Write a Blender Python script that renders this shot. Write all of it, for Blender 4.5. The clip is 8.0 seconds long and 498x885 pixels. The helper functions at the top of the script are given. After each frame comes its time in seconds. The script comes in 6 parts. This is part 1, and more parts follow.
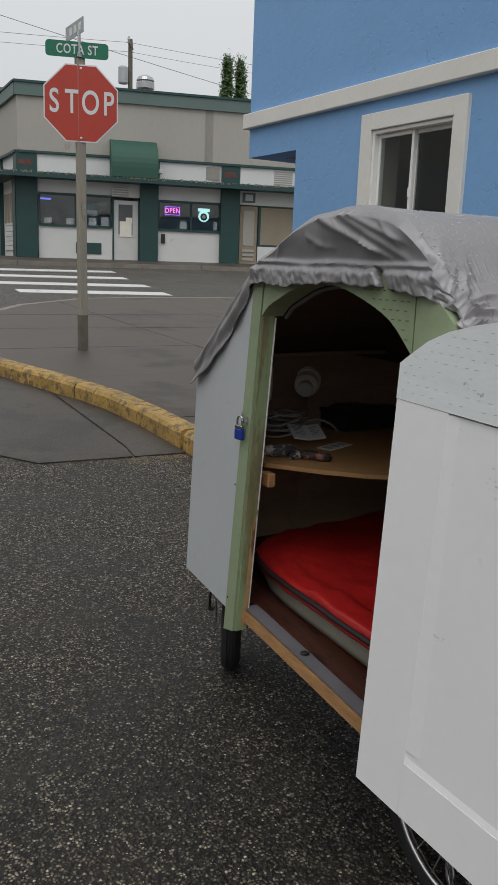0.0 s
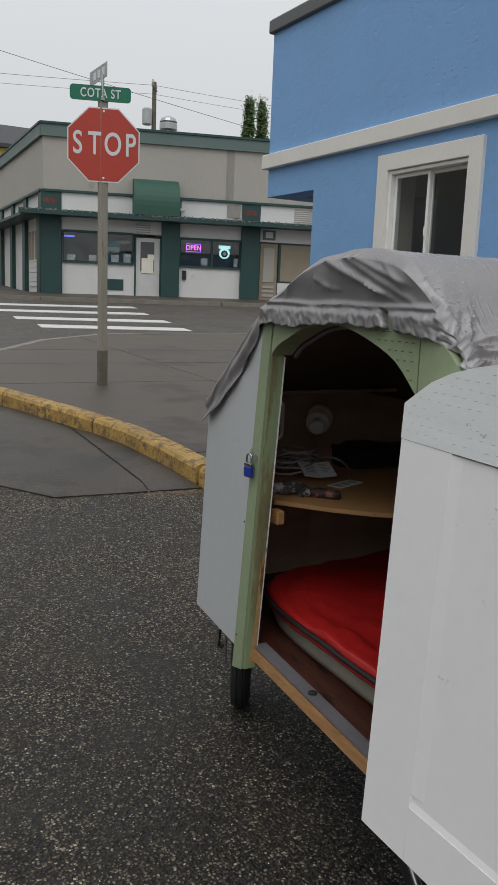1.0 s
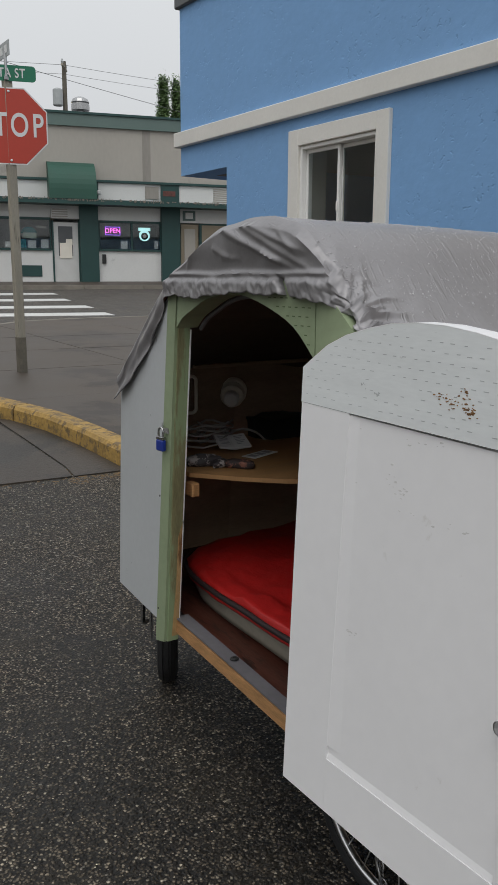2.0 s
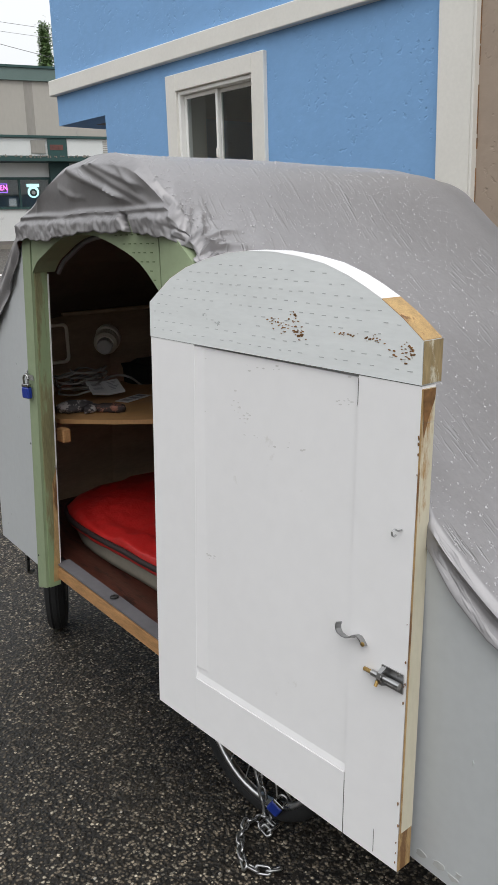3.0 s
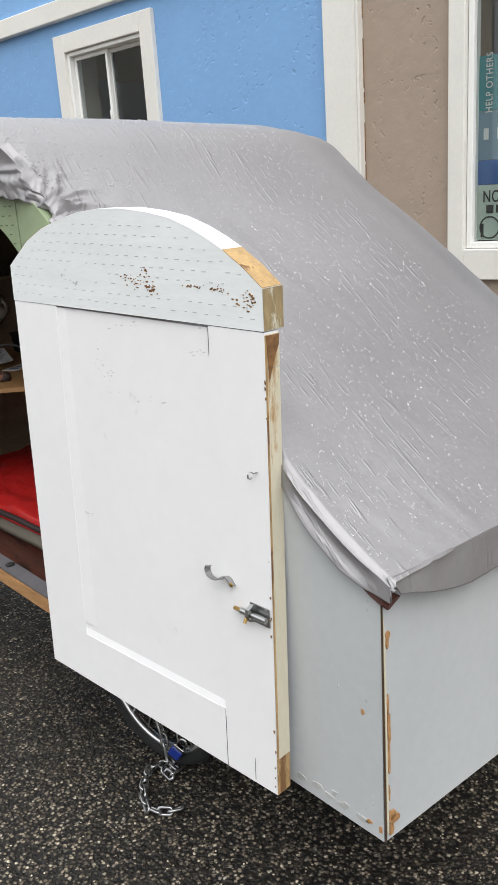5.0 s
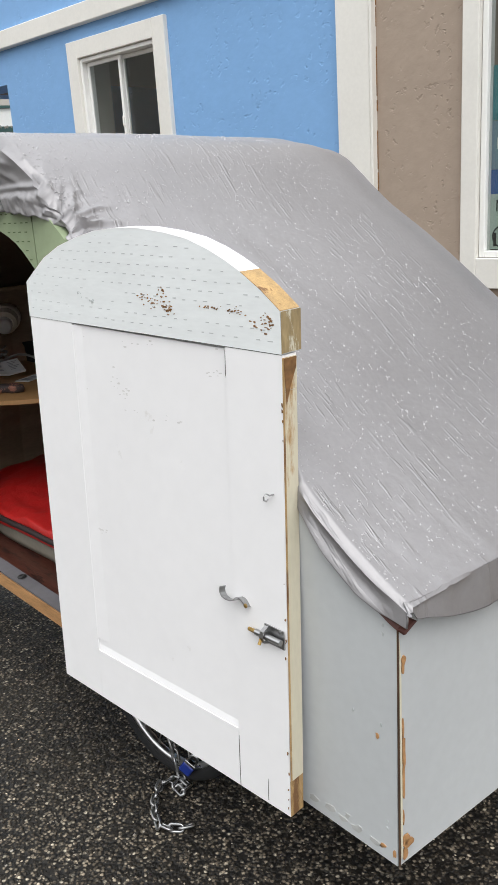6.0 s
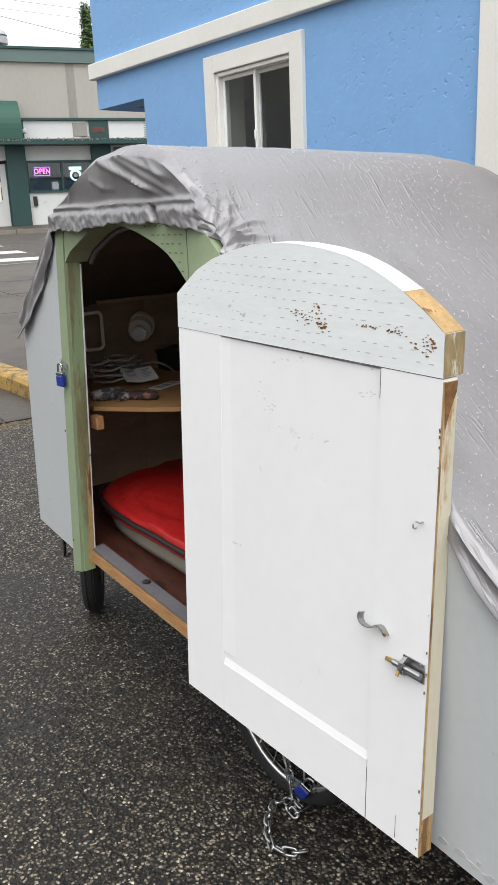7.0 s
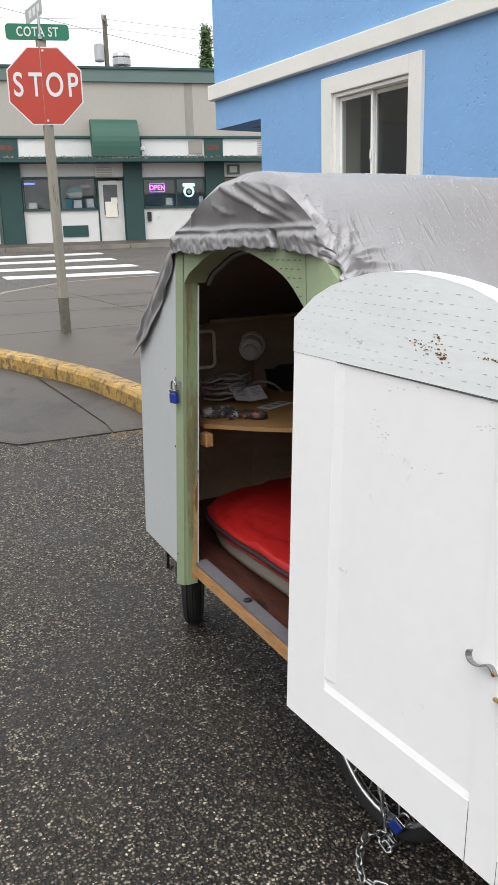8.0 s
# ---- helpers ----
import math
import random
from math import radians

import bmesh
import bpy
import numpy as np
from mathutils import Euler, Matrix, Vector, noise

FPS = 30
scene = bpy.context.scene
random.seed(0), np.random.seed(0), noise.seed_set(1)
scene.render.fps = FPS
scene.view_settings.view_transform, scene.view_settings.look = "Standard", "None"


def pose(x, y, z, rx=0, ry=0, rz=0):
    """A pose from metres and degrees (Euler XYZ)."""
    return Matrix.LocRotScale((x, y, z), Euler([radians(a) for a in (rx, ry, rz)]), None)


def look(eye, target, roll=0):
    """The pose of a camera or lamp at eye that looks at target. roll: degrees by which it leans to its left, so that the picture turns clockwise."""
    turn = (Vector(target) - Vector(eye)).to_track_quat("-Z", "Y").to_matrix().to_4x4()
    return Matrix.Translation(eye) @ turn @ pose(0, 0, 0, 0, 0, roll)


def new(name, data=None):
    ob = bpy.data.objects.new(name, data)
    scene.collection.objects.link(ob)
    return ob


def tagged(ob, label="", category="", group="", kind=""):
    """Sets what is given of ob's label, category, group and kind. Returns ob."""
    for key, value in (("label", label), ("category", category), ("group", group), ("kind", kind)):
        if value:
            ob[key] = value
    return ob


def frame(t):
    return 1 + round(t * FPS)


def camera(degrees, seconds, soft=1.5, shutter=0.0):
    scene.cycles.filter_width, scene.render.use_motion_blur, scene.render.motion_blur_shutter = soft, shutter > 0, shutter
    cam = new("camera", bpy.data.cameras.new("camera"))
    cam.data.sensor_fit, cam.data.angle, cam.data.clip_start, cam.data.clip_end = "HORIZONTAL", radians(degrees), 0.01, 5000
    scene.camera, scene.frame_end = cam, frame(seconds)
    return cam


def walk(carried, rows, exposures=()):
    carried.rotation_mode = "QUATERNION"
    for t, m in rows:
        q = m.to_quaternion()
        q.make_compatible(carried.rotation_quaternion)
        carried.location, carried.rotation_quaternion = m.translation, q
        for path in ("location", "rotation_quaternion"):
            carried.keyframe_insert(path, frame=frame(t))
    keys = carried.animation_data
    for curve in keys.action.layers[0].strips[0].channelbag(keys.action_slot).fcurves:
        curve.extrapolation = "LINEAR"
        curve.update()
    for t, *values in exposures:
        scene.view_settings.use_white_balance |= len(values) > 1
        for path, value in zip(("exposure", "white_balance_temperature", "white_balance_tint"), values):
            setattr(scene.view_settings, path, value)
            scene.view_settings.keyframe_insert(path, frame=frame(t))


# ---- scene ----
# the camera and its walk
cam = camera(34.0, 8.0, soft=1.0)
PATH = [
    (0, (-0.462, -0.226, 1.329), (0.544, 1.449, 0.901), 2.2),
    (0.5, (-0.475, -0.23, 1.332), (0.468, 1.495, 0.969), 2.8),
    (1, (-0.446, -0.251, 1.341), (0.524, 1.464, 0.994), 2.3),
    (1.2, (-0.44, -0.259, 1.345), (0.558, 1.44, 1.002), 2.0),
    (2.3, (-0.401, -0.327, 1.312), (0.745, 1.259, 0.901), -0.3),
    (2.5, (-0.394, -0.351, 1.311), (0.78, 1.211, 0.884), -0.7),
    (3, (-0.353, -0.41, 1.281), (0.911, 1.059, 0.787), -1.7),
    (3.5, (-0.339, -0.464, 1.265), (0.981, 0.933, 0.712), -2.8),
    (4, (-0.334, -0.489, 1.267), (1.02, 0.866, 0.692), -3.5),
    (4.5, (-0.326, -0.512, 1.265), (1.043, 0.828, 0.689), -3.7),
    (4.7, (-0.315, -0.521, 1.261), (1.056, 0.815, 0.683), -3.9),
    (5.8, (-0.286, -0.525, 1.28), (1.075, 0.817, 0.692), -3.9),
    (6, (-0.299, -0.506, 1.291), (1.058, 0.847, 0.715), -3.7),
    (6.5, (-0.331, -0.458, 1.299), (0.963, 0.963, 0.745), -2.6),
    (7, (-0.336, -0.437, 1.3), (0.841, 1.089, 0.765), -2.4),
    (7.5, (-0.351, -0.435, 1.304), (0.726, 1.171, 0.793), -2.1),
    (8, (-0.358, -0.426, 1.32), (0.628, 1.244, 0.829), -1.6),
]
EXPOSURES = [(0.0, -0.12), (1.2, -0.12), (2.5, -0.1), (3.0, 0.42), (3.5, 0.85), (4.5, 0.84), (6.5, 0.84), (7.5, 0.88), (8.0, 0.86)]
walk(cam, [(t, look(eye, target, roll)) for t, eye, target, roll in PATH], EXPOSURES)

# ---- world and light: an overcast sky ----
world = bpy.data.worlds.new("overcast_sky")
scene.world = world
world.use_nodes = True
wn, wl = world.node_tree.nodes, world.node_tree.links
sky = wn.new("ShaderNodeTexSky")
sky.sky_type, sky.sun_disc = "NISHITA", False
sky.sun_elevation, sky.sun_rotation = radians(52), radians(215)
sky.air_density, sky.dust_density, sky.ozone_density = 1.0, 4.0, 1.0
grey = wn.new("ShaderNodeHueSaturation")
grey.inputs["Saturation"].default_value = 0.10
cloud = wn.new("ShaderNodeMix")
cloud.data_type = "RGBA"
cloud.inputs["Factor"].default_value = 0.75
cloud.inputs[7].default_value = (9.3, 9.6, 9.9, 1)
wl.new(sky.outputs[0], grey.inputs["Color"])
wl.new(grey.outputs[0], cloud.inputs[6])
# an overcast sky is brighter overhead than at the horizon
where = wn.new("ShaderNodeTexCoord")
height = wn.new("ShaderNodeSeparateXYZ")
rise = wn.new("ShaderNodeMapRange")
rise.inputs["From Min"].default_value, rise.inputs["From Max"].default_value = 0.05, 1.0
rise.inputs["To Min"].default_value, rise.inputs["To Max"].default_value = 0.90, 1.65
lift = wn.new("ShaderNodeVectorMath")
lift.operation = "SCALE"
wl.new(where.outputs["Generated"], height.inputs[0])
wl.new(height.outputs["Z"], rise.inputs["Value"])
wl.new(cloud.outputs[2], lift.inputs[0])
wl.new(rise.outputs[0], lift.inputs["Scale"])
wl.new(lift.outputs[0], wn["Background"].inputs["Color"])
wn["Background"].inputs["Strength"].default_value = 0.088
sun = new("sun", bpy.data.lights.new("sun", "SUN"))
sun.data.energy, sun.data.angle, sun.data.color = 0.5, radians(35), (1.0, 0.97, 0.93)
sun.matrix_world = look((-6, -7, 14), (0, 0, 0))


# ---- materials ----
def rgba(c, k=1.0):
    return (c[0] * k, c[1] * k, c[2] * k, 1)


def mat(name, col, rough=0.6, var=0.14, scale=3.0, fine=45.0, bump=0.15, depth=0.004, metal=0.0, worn=None, wear=0.0, wear_scale=9.0, streak=(1, 1, 1), rvar=0.1, emit=0.0, coat=0.0, spec=0.5):
    """A painted or raw surface: base colour with broad and fine variation, relief, and patches of a second colour."""
    m = bpy.data.materials.new(name)
    m.use_nodes = True
    nt = m.node_tree
    N, L = nt.nodes, nt.links
    b = N["Principled BSDF"]
    tc = N.new("ShaderNodeTexCoord")
    mp = N.new("ShaderNodeMapping")
    mp.inputs["Scale"].default_value = streak
    L.new(tc.outputs["Object"], mp.inputs["Vector"])
    n1, n2 = N.new("ShaderNodeTexNoise"), N.new("ShaderNodeTexNoise")
    n1.inputs["Scale"].default_value, n1.inputs["Detail"].default_value = scale, 5
    n2.inputs["Scale"].default_value, n2.inputs["Detail"].default_value = fine, 4
    for n in (n1, n2):
        L.new(mp.outputs[0], n.inputs["Vector"])
    add = N.new("ShaderNodeMath")
    add.operation = "MULTIPLY_ADD"
    add.inputs[1].default_value = 0.6
    L.new(n1.outputs["Fac"], add.inputs[0])
    half = N.new("ShaderNodeMath")
    half.operation = "MULTIPLY"
    half.inputs[1].default_value = 0.4
    L.new(n2.outputs["Fac"], half.inputs[0])
    L.new(half.outputs[0], add.inputs[2])
    ramp = N.new("ShaderNodeValToRGB")
    ramp.color_ramp.elements[0].position, ramp.color_ramp.elements[1].position = 0.32, 0.68
    ramp.color_ramp.elements[0].color = rgba(col, 1 - var)
    ramp.color_ramp.elements[1].color = rgba(col, 1 + var)
    L.new(add.outputs[0], ramp.inputs["Fac"])
    out = ramp.outputs["Color"]
    if worn:
        n3 = N.new("ShaderNodeTexNoise")
        n3.inputs["Scale"].default_value, n3.inputs["Detail"].default_value, n3.inputs["Roughness"].default_value = wear_scale, 8, 0.7
        L.new(mp.outputs[0], n3.inputs["Vector"])
        r3 = N.new("ShaderNodeValToRGB")
        r3.color_ramp.elements[0].position, r3.color_ramp.elements[1].position = 0.70 - wear, 0.76 - wear
        r3.color_ramp.elements[0].color, r3.color_ramp.elements[1].color = (0, 0, 0, 1), (1, 1, 1, 1)
        L.new(n3.outputs["Fac"], r3.inputs["Fac"])
        mx = N.new("ShaderNodeMix")
        mx.data_type = "RGBA"
        L.new(r3.outputs["Color"], mx.inputs["Factor"])
        L.new(out, mx.inputs[6])
        mx.inputs[7].default_value = rgba(worn)
        out = mx.outputs[2]
    L.new(out, b.inputs["Base Color"])
    rr = N.new("ShaderNodeMapRange")
    rr.inputs["To Min"].default_value, rr.inputs["To Max"].default_value = max(0.02, rough - rvar), min(1, rough + rvar)
    L.new(n1.outputs["Fac"], rr.inputs["Value"])
    L.new(rr.outputs[0], b.inputs["Roughness"])
    b.inputs["Metallic"].default_value = metal
    b.inputs["Coat Weight"].default_value = coat
    b.inputs["Specular IOR Level"].default_value = spec
    if bump:
        bp = N.new("ShaderNodeBump")
        bp.inputs["Strength"].default_value, bp.inputs["Distance"].default_value = bump, depth
        L.new(n2.outputs["Fac"], bp.inputs["Height"])
        L.new(bp.outputs[0], b.inputs["Normal"])
    if emit:
        b.inputs["Emission Color"].default_value = rgba(col)
        b.inputs["Emission Strength"].default_value = emit
    return m


def glass(name, tint=(0.9, 0.95, 0.95), rough=0.02):
    m = bpy.data.materials.new(name)
    m.use_nodes = True
    b = m.node_tree.nodes["Principled BSDF"]
    b.inputs["Base Color"].default_value = rgba(tint)
    b.inputs["Transmission Weight"].default_value = 1.0
    b.inputs["Roughness"].default_value = rough
    b.inputs["IOR"].default_value = 1.5
    return m


def asphalt(name, tones, cell, rough, share=0.10, tint=(0.05, 0.04, 0.025), broad=(0.62, 1.35), relief=0.8):
    """Worn asphalt: packed stones of uneven tone with dark binder sunk between them, scattered pale stones, damp patches."""
    m = bpy.data.materials.new(name)
    m.use_nodes = True
    N, L = m.node_tree.nodes, m.node_tree.links
    b = N["Principled BSDF"]
    tc = N.new("ShaderNodeTexCoord")

    def bent(size, amount):
        ragged, off, out = N.new("ShaderNodeTexNoise"), N.new("ShaderNodeVectorMath"), N.new("ShaderNodeVectorMath")
        ragged.inputs["Scale"].default_value, ragged.inputs["Detail"].default_value = 1 / size, 2
        L.new(tc.outputs["Object"], ragged.inputs["Vector"])
        off.operation = "SCALE"
        off.inputs["Scale"].default_value = amount
        L.new(ragged.outputs["Color"], off.inputs[0])
        L.new(tc.outputs["Object"], out.inputs[0])
        L.new(off.outputs[0], out.inputs[1])
        return out.outputs[0]

    def voronoi(size, feature, vector):
        vor = N.new("ShaderNodeTexVoronoi")
        vor.feature = feature
        vor.inputs["Scale"].default_value = 1 / size
        L.new(vector, vor.inputs["Vector"])
        return vor

    def ranged(value, a, b2, lo, hi, ease=False):
        r = N.new("ShaderNodeMapRange")
        if ease:
            r.interpolation_type = "SMOOTHSTEP"
        for key, v in (("From Min", a), ("From Max", b2), ("To Min", lo), ("To Max", hi)):
            r.inputs[key].default_value = v
        L.new(value, r.inputs["Value"])
        return r.outputs[0]

    def math_node(op, one, two):
        q = N.new("ShaderNodeMath")
        q.operation = op
        for k, v in ((0, one), (1, two)):
            if isinstance(v, float):
                q.inputs[k].default_value = v
            else:
                L.new(v, q.inputs[k])
        return q.outputs[0]

    def noise_tex(scale, detail, roughness=0.55):
        q = N.new("ShaderNodeTexNoise")
        q.inputs["Scale"].default_value, q.inputs["Detail"].default_value, q.inputs["Roughness"].default_value = scale, detail, roughness
        L.new(tc.outputs["Object"], q.inputs["Vector"])
        return q.outputs["Fac"]

    def mixed(fac, one, two):
        mx = N.new("ShaderNodeMix")
        mx.data_type = "RGBA"
        L.new(fac, mx.inputs["Factor"])
        for socket, v in ((mx.inputs[6], one), (mx.inputs[7], two)):
            if isinstance(v, tuple):
                socket.default_value = v
            else:
                L.new(v, socket)
        return mx.outputs[2]

    big = noise_tex(1.3, 8, 0.62)
    stones = voronoi(cell, "F1", bent(cell * 0.8, cell * 0.7))
    tone = N.new("ShaderNodeSeparateColor")
    L.new(stones.outputs["Color"], tone.inputs["Color"])
    pick = N.new("ShaderNodeValToRGB")
    e = pick.color_ramp.elements
    e[0].position, e[0].color = 0.0, rgba(tones[0])
    e[1].position, e[1].color = 1.0, rgba(tones[3])
    for at, c in ((0.45, tones[1]), (0.86, tones[2])):
        e.new(at).color = rgba(c)
    L.new(tone.outputs[0], pick.inputs["Fac"])
    # stones lie bare in some places and sunk in the binder in others
    bare = math_node("ADD", tone.outputs[1], ranged(big, 0.35, 0.65, -0.30, 0.45))
    body = math_node("MULTIPLY", ranged(stones.outputs["Distance"], 0.30, 0.62, 1.0, 0.0, True), ranged(bare, 0.15, 0.55, 0.12, 1.0))
    col = mixed(body, rgba(tones[0], 0.5), pick.outputs["Color"])
    pale = voronoi(cell * 0.8, "F1", bent(cell * 0.7, cell * 0.5))
    tone2 = N.new("ShaderNodeSeparateColor")
    L.new(pale.outputs["Color"], tone2.inputs["Color"])
    dots = math_node("MULTIPLY", math_node("LESS_THAN", tone2.outputs[0], share), ranged(pale.outputs["Distance"], 0.22, 0.42, 1.0, 0.0, True))
    shade = N.new("ShaderNodeValToRGB")
    shade.color_ramp.elements[0].color, shade.color_ramp.elements[1].color = rgba(tones[2]), rgba(tones[3], 1.5)
    L.new(tone2.outputs[1], shade.inputs["Fac"])
    col = mixed(dots, col, shade.outputs["Color"])
    clump = noise_tex(0.5 / cell, 2)
    level = math_node("MULTIPLY", ranged(big, 0.3, 0.7, *broad), ranged(clump, 0.38, 0.62, 0.30, 1.70))
    sc = N.new("ShaderNodeVectorMath")
    sc.operation = "SCALE"
    L.new(col, sc.inputs[0])
    L.new(level, sc.inputs["Scale"])
    L.new(mixed(ranged(noise_tex(2.3, 6), 0.5, 0.75, 0.0, 0.35), sc.outputs[0], rgba(tint)), b.inputs["Base Color"])
    L.new(ranged(big, 0.35, 0.65, rough, rough + 0.22), b.inputs["Roughness"])
    b.inputs["Specular IOR Level"].default_value = 0.42
    bp = N.new("ShaderNodeBump")
    bp.inputs["Strength"].default_value, bp.inputs["Distance"].default_value = 1.0, cell * relief
    L.new(math_node("ADD", math_node("ADD", body, dots), clump), bp.inputs["Height"])
    L.new(bp.outputs[0], b.inputs["Normal"])
    return m


